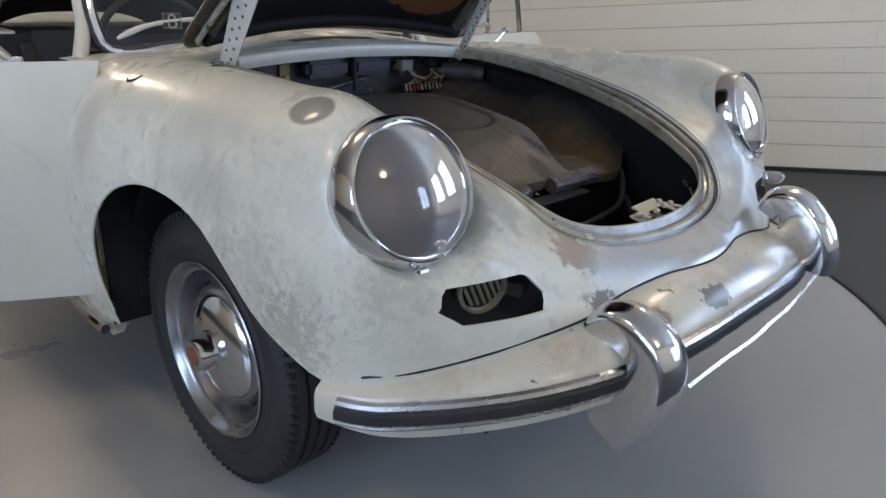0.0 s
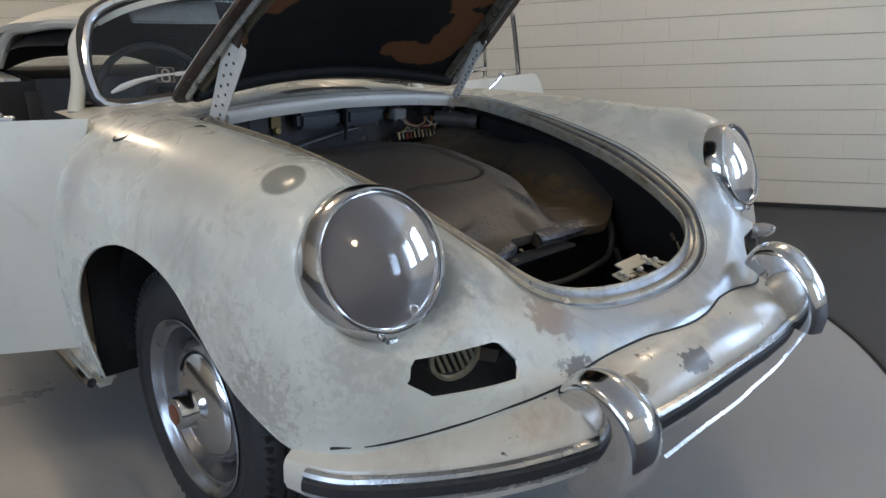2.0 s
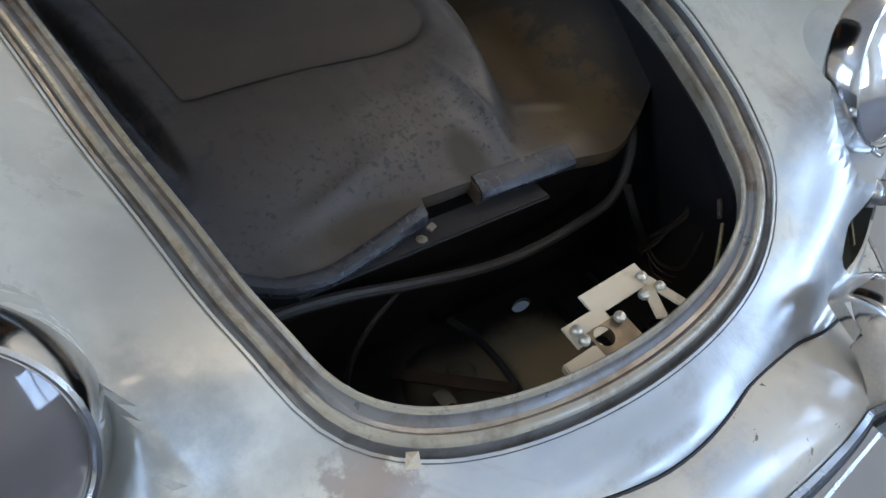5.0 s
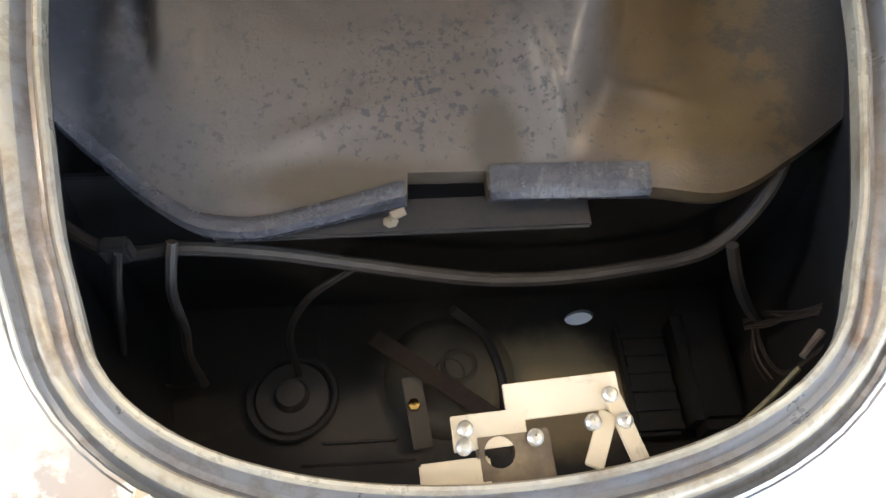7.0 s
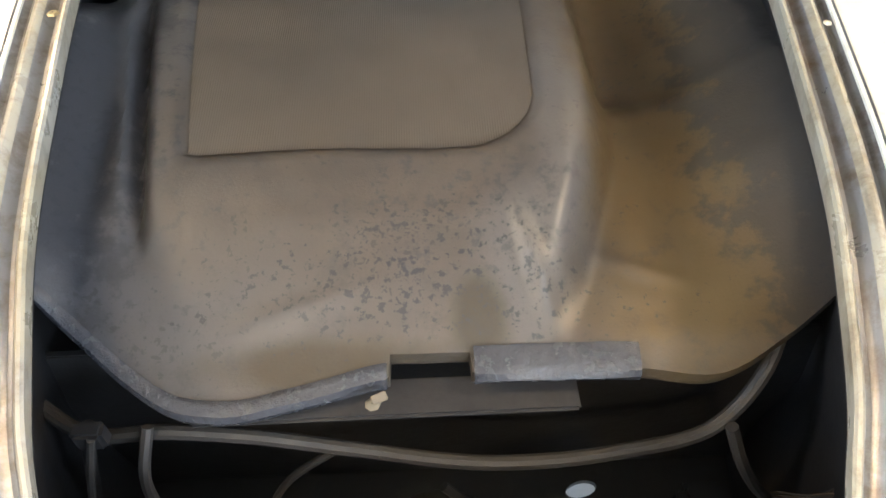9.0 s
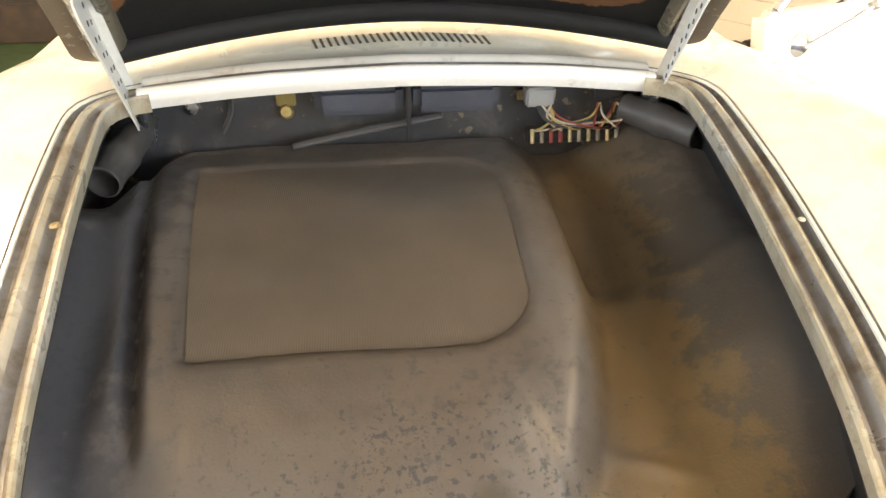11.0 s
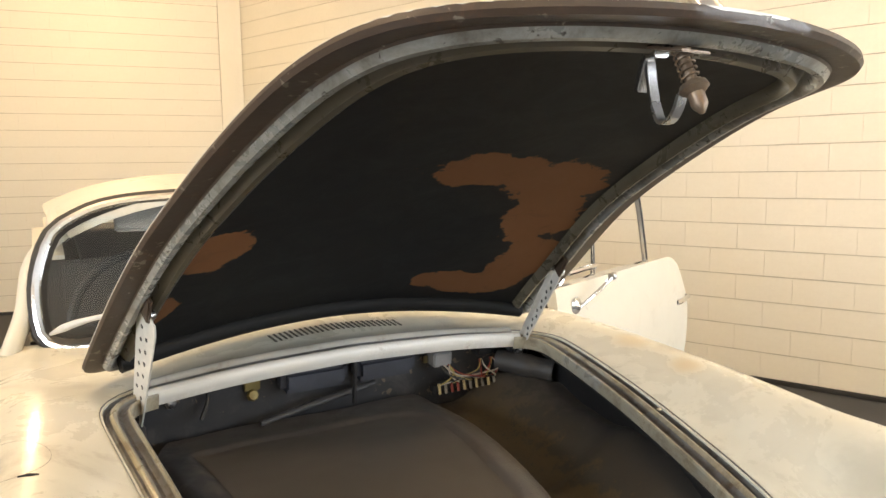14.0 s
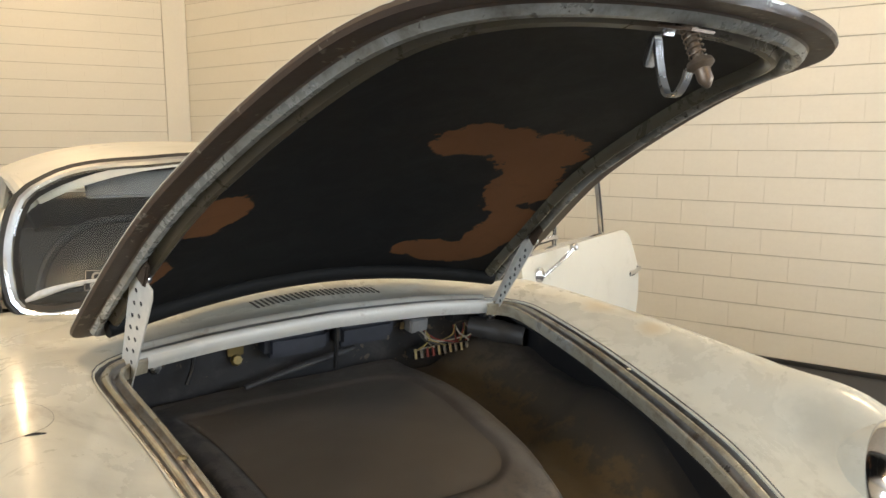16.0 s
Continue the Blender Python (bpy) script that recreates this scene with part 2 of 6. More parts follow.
WELL = patched("dusty_spare_well", (0.010, 0.0095, 0.009), (0.018, 0.016, 0.014), 0.42, [
    ((0.13, -0.46, 0.31), (0.13, 0.085, 0.1), (0.34, 0.28, 0.165), 0.0, 0.5, 0.4, 0.9),
    ((-0.01, -0.45, 0.31), (0.09, 0.09, 0.1), (0.17, 0.145, 0.10), 0.0, 0.5, 0.5, 0.75),
    ((-0.14, -0.50, 0.31), (0.09, 0.05, 0.1), (0.11, 0.10, 0.085), 0.0, 0.4, 0.6, 0.7),
], dirt=(0.075, 0.062, 0.043), dirt_amount=0.5, dirt_scale=7, bump_strength=0.2)
MATM = patched("old_rubber_mat", (0.078, 0.065, 0.053), (0.058, 0.051, 0.044), 0.42, [
    ((-0.43, -0.02, 0.76), (0.095, 0.42, 0.3), (0.072, 0.071, 0.075), 0, 0.42, 0.45, 0.85),
    ((-0.40, -0.30, 0.70), (0.11, 0.10, 0.2), (0.040, 0.042, 0.049), 0, 0.36, 0.5, 0.75),
    ((-0.26, -0.33, 0.70), (0.12, 0.07, 0.2), (0.059, 0.059, 0.061), 0, 0.4, 0.8, 0.6),
    # next two: lighter, smoother grey paints the sheen along the mat's ridge
    ((0.165, -0.08, 0.77), (0.040, 0.17, 0.2), (0.095, 0.090, 0.087), 0, 0.36, 0.5, 0.75),
    ((0.10, -0.26, 0.72), (0.05, 0.09, 0.2), (0.087, 0.084, 0.082), 0, 0.34, 0.6, 0.7),
    ((0.33, -0.02, 0.72), (0.125, 0.46, 0.3), (0.088, 0.060, 0.023), 0, 0.48, 0.35, 0.85),
    ((0.27, 0.20, 0.72), (0.07, 0.16, 0.3), (0.050, 0.038, 0.021), 0, 0.5, 0.7, 0.7),
    ((0.27, -0.30, 0.70), (0.10, 0.05, 0.2), (0.118, 0.082, 0.034), 0, 0.5, 0.8, 0.6),
    ((0.46, -0.10, 0.76), (0.040, 0.40, 0.3), (0.046, 0.043, 0.040), 0, 0.5, 0.5, 0.6, (22.0, 0.9)),
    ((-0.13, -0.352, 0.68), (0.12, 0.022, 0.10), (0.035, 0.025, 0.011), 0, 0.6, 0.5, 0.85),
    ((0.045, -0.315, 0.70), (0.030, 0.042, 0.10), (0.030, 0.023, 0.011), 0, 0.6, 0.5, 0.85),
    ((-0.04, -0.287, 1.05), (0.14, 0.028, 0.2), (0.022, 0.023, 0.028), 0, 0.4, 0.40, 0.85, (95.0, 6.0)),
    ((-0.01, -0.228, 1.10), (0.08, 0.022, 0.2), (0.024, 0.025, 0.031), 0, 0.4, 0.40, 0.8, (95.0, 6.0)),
    ((-0.38, -0.22, 1.12), (0.08, 0.16, 0.2), (0.028, 0.029, 0.034), 0, 0.4, 0.70, 0.6, (60.0, 6.0)),
    ((0.06, -0.18, 1.12), (0.09, 0.05, 0.2), (0.034, 0.035, 0.040), 0, 0.4, 0.80, 0.6, (55.0, 6.0)),
    ((-0.42, 0.0, 0.76), (0.07, 0.40, 0.3), (0.027, 0.028, 0.033), 0, 0.45, 0.25, 0.7, (30.0, 1.9)),
    ((0.42, -0.05, 0.75), (0.07, 0.35, 0.3), (0.034, 0.030, 0.026), 0, 0.5, 0.25, 0.75, (26.0, 1.7)),
], dirt=(0.033, 0.032, 0.033), dirt_amount=0.7, dirt_scale=24, bump_strength=0.35, grain=260, cover=0.55, spec=0.5, ragged=(13.0, 0.5), swirl=0.3, specks=(95.0, 0.96, 8.0, 0.6, (0.026, 0.026, 0.028)), mottle=(0.050, 0.045, 0.041, 0.75))
BARE = patched("bare_rim_steel", (0.30, 0.30, 0.30), (0.20, 0.20, 0.205), 0.30, [], dirt=(0.13, 0.09, 0.055), dirt_amount=0.85, dirt_scale=16, swirl=0.1, bump_strength=0.15, grain=90, metal=0.55, cover=0.48)
RIM_PAINT = patched("worn_rim_paint", (0.42, 0.38, 0.28), (0.31, 0.28, 0.21), 0.28, [], dirt=(0.13, 0.09, 0.05), dirt_amount=0.85, dirt_scale=13, swirl=0.3, bump_strength=0.12, grain=90, metal=0.15, cover=0.50, mottle=(0.36, 0.37, 0.37, 0.6))
RIM_GREY = patched("grimy_rim_channel", (0.23, 0.235, 0.24), (0.15, 0.15, 0.145), 0.34, [], dirt=(0.07, 0.05, 0.035), dirt_amount=0.85, dirt_scale=18, swirl=0.3, bump_strength=0.15, grain=90, metal=0.4, cover=0.48)
WHITE_LIP = patched("white_lip_paint", (0.74, 0.73, 0.69), (0.66, 0.65, 0.60), 0.22, [], dirt=(0.22, 0.15, 0.09), dirt_amount=0.7, dirt_scale=22, swirl=0.3, bump_strength=0.05, cover=0.60)
RAIL_GREY = patched("worn_grey_rail", (0.44, 0.43, 0.39), (0.34, 0.33, 0.29), 0.32, [], dirt=(0.16, 0.12, 0.08), dirt_amount=0.7, dirt_scale=20, swirl=0.3, bump_strength=0.08, cover=0.55)
WALLP = surface("painted_block", (0.80, 0.765, 0.655), (0.77, 0.735, 0.625), 0.55, 0, 1.5, 40, 0.12, c3=(0.75, 0.715, 0.605))
MORTAR = surface("dirty_mortar_joint", (0.46, 0.42, 0.33), (0.60, 0.56, 0.46), 0.8, 0, 5, 60, 0.2)
PLAINW = surface("plain_wall_paint", (0.70, 0.68, 0.63), (0.67, 0.65, 0.60), 0.65, 0, 1.0, 40, 0.1)
CARPET = surface("dark_grey_floor", (0.050, 0.051, 0.055), (0.060, 0.061, 0.065), 0.7, 0, 2, 300, 0.2)
TABLE = surface("grey_turntable_paint", (0.325, 0.325, 0.318), (0.350, 0.350, 0.342), 0.30, 0, 1.2, 14, 0.012, c3=(0.315, 0.315, 0.308))
HOODIN = patched("hood_inside_paint", (0.040, 0.027, 0.019), (0.062, 0.042, 0.029), 0.42, [], dirt=(0.15, 0.075, 0.035), dirt_amount=0.75, dirt_scale=13, bump_strength=0.35, grain=120, swirl=0.3, specks=(60.0, 0.96, 6.0, 0.7, (0.22, 0.20, 0.16)))
HOODBEAD = patched("worn_seal_channel", (0.34, 0.345, 0.33), (0.22, 0.22, 0.195), 0.26, [], dirt=(0.07, 0.05, 0.03), dirt_amount=0.85, dirt_scale=11, bump_strength=0.1, metal=0.3, swirl=0.3, cover=0.50, specks=(70.0, 0.95, 6.0, 0.8, (0.04, 0.03, 0.02)))
BOARD = (0.150, 0.068, 0.028)
LINER = patched("black_hood_liner", (0.009, 0.009, 0.0095), (0.013, 0.013, 0.012), 0.62, [
    ((0.09, 0.0, 1.37), (0.13, 0.06, 0.075), BOARD, 0, 0.8, 0.04, 1.0, (17.0, 0.70)),
    ((0.23, 0.02, 1.34), (0.095, 0.085, 0.095), BOARD, 0, 0.8, 0.04, 1.0, (17.0, 0.70)),
    ((0.29, 0.13, 1.25), (0.085, 0.105, 0.11), BOARD, 0, 0.8, 0.04, 1.0, (17.0, 0.70)),
    ((0.35, 0.28, 1.13), (0.07, 0.13, 0.13), BOARD, 0, 0.8, 0.04, 1.0, (17.0, 0.70)),
    ((0.26, 0.385, 1.06), (0.13, 0.05, 0.06), BOARD, 0, 0.8, 0.04, 1.0, (17.0, 0.70)),
    ((-0.335, 0.165, 1.22), (0.06, 0.07, 0.08), BOARD, 0, 0.8, 0.04, 1.0, (17.0, 0.70)),
    ((-0.43, 0.3, 1.09), (0.05, 0.06, 0.06), BOARD, 0, 0.8, 0.04, 1.0, (17.0, 0.70)),
], dirt=(0.03, 0.028, 0.024), dirt_amount=0.35, dirt_scale=10, bump_strength=0.15, spec=0.2)
BOXGREY = surface("grey_plastic", (0.22, 0.22, 0.22), (0.17, 0.17, 0.17), 0.45, 0, 20, 200, 0.1)
YELLOWED = surface("old_yellow_plating", (0.45, 0.39, 0.22), (0.36, 0.30, 0.17), 0.35, 0.6, 25, 120, 0.1, c3=(0.12, 0.08, 0.05))
LATCHM = patched("cream_latch_plate", (0.62, 0.55, 0.40), (0.52, 0.46, 0.33), 0.38, [], chips=0.6, dirt=(0.10, 0.07, 0.045), dirt_amount=0.8, dirt_scale=30, bump_strength=0.1)
HOSE = surface("grey_braided_hose", (0.030, 0.027, 0.024), (0.020, 0.018, 0.016), 0.6, 0, 25, 300, 0.3)
DUCT = surface("black_paper_duct", (0.05, 0.046, 0.042), (0.035, 0.033, 0.032), 0.55, 0, 18, 120, 0.2)
CURTAIN = surface("brown_leather", (0.075, 0.042, 0.016), (0.026, 0.018, 0.009), 0.5, 0, 6, 60, 0.4)
GREEN = surface("green_cloth", (0.035, 0.075, 0.025), (0.025, 0.05, 0.02), 0.8, 0, 9, 200, 0.3)
SEATM = surface("dark_upholstery", (0.03, 0.028, 0.026), (0.045, 0.042, 0.038), 0.6, 0, 9, 160, 0.3)


def plain(name, colour, rough=0.5, metal=0.0):
    m, nt, b = node_material(name)
    n = noise_node(nt, 60, 4, 0.6)
    nt.links.new(ramp(nt, n, [(0.3, tuple(0.85 * v for v in colour)), (0.7, colour)]), b.inputs["Base Color"])
    b.inputs["Roughness"].default_value, b.inputs["Metallic"].default_value = rough, metal
    return m


def clear_glass(name, tint=(1, 1, 1), rough=0.02, haze=0.04):
    m, nt, b = node_material(name)
    b.inputs["Base Color"].default_value = (*tint, 1)
    b.inputs["Transmission Weight"].default_value = 1.0
    b.inputs["IOR"].default_value = 1.45
    sm = noise_node(nt, 12, 5, 0.6)
    r = nt.nodes.new("ShaderNodeMapRange")
    r.inputs["To Min"].default_value, r.inputs["To Max"].default_value = rough, rough + haze
    nt.links.new(sm, r.inputs["Value"])
    nt.links.new(r.outputs[0], b.inputs["Roughness"])
    return m


LENS = clear_glass("headlight_glass", (0.80, 0.79, 0.79), 0.02, 0.02)
DUSTY_LENS = clear_glass("dusty_headlight_glass", (0.28, 0.25, 0.24), 0.03, 0.03)
DUSTY_LENS.node_tree.nodes["Principled BSDF"].inputs["Transmission Weight"].default_value = 0.55
DUSTY_LENS.node_tree.nodes["Principled BSDF"].inputs["Coat Weight"].default_value = 0.6
DUSTY_LENS.node_tree.nodes["Principled BSDF"].inputs["Coat Roughness"].default_value = 0.02
PANE = clear_glass("window_glass", (0.9, 0.93, 0.92), 0.0, 0.0)
REFLECTOR = surface("dim_reflector", (0.25, 0.23, 0.235), (0.21, 0.20, 0.20), 0.5, 0.2, 6, 80, 0.02)
WIRE_RED, WIRE_YELLOW, WIRE_WHITE, WIRE_BLACK = plain("red_wire", (0.20, 0.03, 0.022)), plain("yellow_wire", (0.28, 0.22, 0.07)), plain("white_wire", (0.34, 0.31, 0.26)), plain("black_wire", (0.02, 0.02, 0.02))
LAMP_GLOW = bpy.data.materials.new("lamp_glow")
LAMP_GLOW.use_nodes = True
LAMP_GLOW.node_tree.nodes["Principled BSDF"].inputs["Emission Color"].default_value = (1.0, 0.72, 0.38, 1)
LAMP_GLOW.node_tree.nodes["Principled BSDF"].inputs["Emission Strength"].default_value = 25.0


# ---------------------------------------------------------------- mesh helpers
def curve(xs, ys):
    """A smooth curve through the knots."""
    xs, ys = np.array(xs, float), np.array(ys, float)
    d = np.diff(ys) / np.diff(xs)
    w = np.diff(xs)
    m = np.empty_like(ys)
    m[0], m[-1] = d[0], d[-1]
    m[1:-1] = (d[:-1] * w[1:] + d[1:] * w[:-1]) / (w[1:] + w[:-1])

    def f(x):
        x = np.clip(np.asarray(x, float), xs[0], xs[-1])
        k = np.clip(np.searchsorted(xs, x) - 1, 0, len(d) - 1)
        h = w[k]
        t = (x - xs[k]) / h
        return ((1 + 2 * t) * (1 - t) ** 2 * ys[k] + t * (1 - t) ** 2 * h * m[k] + t * t * (3 - 2 * t) * ys[k + 1] + t * t * (t - 1) * h * m[k + 1])
    return f


def mesh_of(name, verts, faces, smooth=35):
    me = bpy.data.meshes.new(name)
    me.from_pydata([tuple(map(float, v)) for v in verts], [], faces)
    me.validate()
    me.update()
    if smooth:
        me.polygons.foreach_set("use_smooth", [True] * len(me.polygons))
        me.set_sharp_from_angle(angle=radians(smooth))
    return me


def grid_faces(nu, nv, wrap_u=False, wrap_v=False, flip=False):
    out = []
    for i in range(nu if wrap_u else nu - 1):
        for j in range(nv if wrap_v else nv - 1):
            a, b = i * nv + j, i * nv + (j + 1) % nv
            c, d = (i + 1) % nu * nv + (j + 1) % nv, (i + 1) % nu * nv + j
            out.append((a, d, c, b) if flip else (a, b, c, d))
    return out


def join(pieces):
    """(verts, faces) pairs into one."""
    vs, fs = [], []
    for v, f in pieces:
        n = len(vs)
        vs += [tuple(p) for p in v]
        fs += [tuple(i + n for i in q) for q in f]
    return vs, fs


def box(x0, y0, z0, x1, y1, z1, bevel=0.0):
    """A block with chamfered edges."""
    if not bevel:
        v = [(x, y, z) for x in (x0, x1) for y in (y0, y1) for z in (z0, z1)]
        return v, [(0, 1, 3, 2), (4, 6, 7, 5), (0, 4, 5, 1), (2, 3, 7, 6), (0, 2, 6, 4), (1, 5, 7, 3)]
    bm = bmesh.new()
    bmesh.ops.create_cube(bm, size=1, matrix=Matrix.LocRotScale(((x0 + x1) / 2, (y0 + y1) / 2, (z0 + z1) / 2), None, (x1 - x0, y1 - y0, z1 - z0)))
    bmesh.ops.bevel(bm, geom=bm.edges, offset=bevel, segments=2, affect="EDGES")
    bm.verts.index_update()
    out = [tuple(v.co) for v in bm.verts], [tuple(v.index for v in f.verts) for f in bm.faces]
    bm.free()
    return out


def moved(piece, m):
    return [tuple(m @ Vector(v)) for v in piece[0]], piece[1]


def tube(points, r, n=10, closed=False, caps=True):
    """A round rod along points."""
    P = [Vector(p) for p in points]
    rs = r if isinstance(r, (list, tuple)) else [r] * len(P)
    vs, up = [], None
    for i, p in enumerate(P):
        a = P[(i - 1) % len(P)] if closed or i else P[0]
        b = P[(i + 1) % len(P)] if closed or i < len(P) - 1 else P[-1]
        t = (b - a).normalized()
        if up is None:
            up = t.orthogonal().normalized()
        up = (up - t * up.dot(t)).normalized()
        s = t.cross(up)
        for k in range(n):
            c = 2 * math.pi * k / n
            vs.append(p + (up * math.cos(c) + s * math.sin(c)) * rs[i])
    fs = grid_faces(len(P), n, closed, True)
    if caps and not closed:
        fs += [tuple(range(n))[::-1], tuple(len(vs) - n + k for k in range(n))]
    return [tuple(v) for v in vs], fs


def smooth_path(points, n=40):
    """n points on a smooth curve through the given ones."""
    P = np.array(points, float)
    s = np.r_[0, np.cumsum(np.linalg.norm(np.diff(P, axis=0), axis=1))]
    t = np.linspace(0, s[-1], n)
    return [tuple(p) for p in np.stack([curve(s, P[:, k])(t) for k in range(3)], 1)]


def lathe(profile, n=48, m=None):
    """A turned body: (radius, height) pairs round the z axis."""
    vs = [(r * math.cos(2 * math.pi * k / n), r * math.sin(2 * math.pi * k / n), z) for r, z in profile for k in range(n)]
    fs = grid_faces(len(profile), n, False, True)
    return moved((vs, fs), m) if m is not None else (vs, fs)


def part(name, piece, material, parent=None, label="", smooth=35):
    me = piece if isinstance(piece, bpy.types.Mesh) else mesh_of(name, *piece, smooth)
    if not me.materials:
        me.materials.append(material)
    ob = new(name, me)
    ob.parent = parent
    return tagged(ob, label)


def thing(name, label, category, group="", kind="", at=(0, 0, 0)):
    ob = new(name)
    ob.location = at
    return tagged(ob, label, category, group, kind)


def cut(me, cutters, thickness=0.0):
    """The mesh, thickened inwards, less the cutters."""
    ob = new("cut", me)
    if thickness:
        s = ob.modifiers.new("s", "SOLIDIFY")
        s.thickness, s.offset = thickness, -1
    tools = []
    for piece in cutters:
        t = new("tool", mesh_of("tool", *piece, 0))
        bm = bmesh.new()
        bm.from_mesh(t.data)
        bmesh.ops.recalc_face_normals(bm, faces=bm.faces)
        bm.to_mesh(t.data)
        bm.free()
        b = ob.modifiers.new("b", "BOOLEAN")
        b.object, b.operation, b.solver = t, "DIFFERENCE", "EXACT"
        tools.append(t)
    out = bpy.data.meshes.new_from_object(ob.evaluated_get(bpy.context.evaluated_depsgraph_get()))
    for o in (ob, *tools):
        bpy.data.objects.remove(o)
    out.polygons.foreach_set("use_smooth", [True] * len(out.polygons))
    out.set_sharp_from_angle(angle=radians(35))
    return out


def prism(outline, z0, z1):
    n = len(outline)
    vs = [(x, y, z0) for x, y in outline] + [(x, y, z1) for x, y in outline]
    return vs, [tuple(range(n))[::-1], tuple(range(n, 2 * n))] + [(i, (i + 1) % n, n + (i + 1) % n, n + i) for i in range(n)]


# ---------------------------------------------------------------- the room
ROOM_H = 3.6
CORNER, FAR_A, FAR_B = Vector((1.42, 6.71)), Vector((4.62, -1.63)), Vector((-5.5, 7.80))
FRONT_A, FRONT_B = Vector((3.6, -6.2)), Vector((-5.8, -5.2))


def wall(name, a, b, openings=(), material=WALLP):
    """A wall 0.2 thick on the line from a to b, room on its right hand, with openings (from, to, sill, head) along it."""
    d = Vector((*(b - a), 0))
    m = Matrix.Translation((*a, 0)) @ pose(0, 0, 0, 0, 0, math.degrees(math.atan2(d.y, d.x)))
    me = mesh_of(name, *box(0, 0, -0.05, d.length, 0.2, ROOM_H), 0)
    if openings:
        me = cut(me, [box(x0, -0.1, z0, x1, 0.3, z1) for x0, x1, z0, z1 in openings])
    me.materials.append(material)
    ob = part(name, me, material, smooth=0)
    ob.matrix_world = m
    return ob


floor = tagged(part("floor", box(-7, -7.5, -0.12, 7, 9, -0.004), CARPET, smooth=0), "dark grey smooth floor round the turntable", "floor", kind="structure")
ceiling = tagged(part("ceiling", box(-7, -7.5, ROOM_H, 7, 9, ROOM_H + 0.1), PLAINW, smooth=0), "plain pale painted ceiling", "ceiling", kind="structure")
wall_north = tagged(wall("wall_north", CORNER, FAR_A, material=MORTAR), "cream painted concrete block wall", "wall", kind="structure")
wall_west = tagged(wall("wall_west", FAR_B, CORNER, material=MORTAR), "cream painted concrete block wall", "wall", kind="structure")
WIN = [(0.3, 1.5, 0.9, 2.9)]
# unseen openings in the far wall, added for fill light
FILL_WIN = [(1.4, 2.9, 0.9, 2.9), (3.3, 4.8, 0.9, 2.9)]
wall_east = tagged(wall("wall_east", FAR_A, FRONT_A, [(0.8, 1.9, 0.9, 2.9), (2.5, 3.6, 0.9, 2.9)]), "pale painted wall with tall windows", "wall", kind="structure")
wall_south = tagged(wall("wall_south", FRONT_A, FRONT_B, WIN), "pale painted wall with tall windows", "wall", kind="structure")
wall_far = tagged(wall("wall_far", FRONT_B, FAR_B, FILL_WIN), "pale painted wall with tall windows", "wall", kind="structure")


def window_unit(name, host, x0, x1, z0, z1):
    w = tagged(new(name), "tall steel framed window full of daylight", "window", kind="structure")
    w.matrix_world = host.matrix_world.copy()
    part("window_frame", join([box(x0, 0.08, z0, x0 + 0.05, 0.13, z1, 0.004), box(x1 - 0.05, 0.08, z0, x1, 0.13, z1, 0.004), box(x0 + 0.05, 0.08, z0, x1 - 0.05, 0.13, z0 + 0.05, 0.004), box(x0 + 0.05, 0.08, z1 - 0.05, x1 - 0.05, 0.13, z1, 0.004), box((x0 + x1) / 2 - 0.02, 0.085, z0 + 0.05, (x0 + x1) / 2 + 0.02, 0.125, z1 - 0.05), box(x0 + 0.05, 0.09, (z0 + z1) / 2 - 0.02, (x0 + x1) / 2 - 0.02, 0.12, (z0 + z1) / 2 + 0.02), box((x0 + x1) / 2 + 0.02, 0.09, (z0 + z1) / 2 - 0.02, x1 - 0.05, 0.12, (z0 + z1) / 2 + 0.02)]), plain("window_frame_paint", (0.5, 0.5, 0.5)), w, smooth=0)
    part("window_sill", box(x0 - 0.05, -0.04, z0 - 0.04, x1 + 0.05, 0.0, z0, 0.004), PLAINW, w)
    a = area_lamp("window_daylight", host.matrix_world @ pose((x0 + x1) / 2, 0.16, (z0 + z1) / 2, -90, 0, 0), x1 - x0, z1 - z0, DAYLIGHT * (x1 - x0) * (z1 - z0), (0.80, 0.90, 1.0))
    return w


DAYLIGHT = 57.0
window_unit("window_1", wall_east, 0.8, 1.9, 0.9, 2.9)
window_unit("window_2", wall_east, 2.5, 3.6, 0.9, 2.9)
window_unit("window_3", wall_south, *WIN[0])
# these two are added out of view as fill for the car's right flank
window_unit("fill_window_4", wall_far, *FILL_WIN[0])
window_unit("fill_window_5", wall_far, *FILL_WIN[1])

# skirting strips along the block walls
for host, length in ((wall_north, (FAR_A - CORNER).length), (wall_west, (CORNER - FAR_B).length)):
    b = tagged(part("baseboard", box(0.02, -0.03, -0.002, length - 0.02, -0.0, 0.022, 0.003), RUBBER), "thin black strip at the foot of the wall", "baseboard", kind="structure")
    b.matrix_world = host.matrix_world.copy()

# pipe-like corner pilaster
pil = tagged(part("trim", box(-0.23, -0.030, 0, -0.002, -0.002, ROOM_H, 0.004), WALLP), "painted corner pilaster between the block walls", "pilaster", kind="structure")
pil.matrix_world = Matrix.Translation((*CORNER, 0)) @ pose(0, 0, 0, 0, 0, math.degrees(math.atan2((CORNER - FAR_B).y, (CORNER - FAR_B).x)))

turntable = thing("turntable", "round grey painted showroom turntable under the car", "turntable", kind="structure")
part("platform", lathe([(0.001, -0.001), (2.40, -0.001), (2.42, -0.003), (2.425, -0.02)], 160, pose(0, 1.166, 0)), TABLE, turntable, smooth=20)
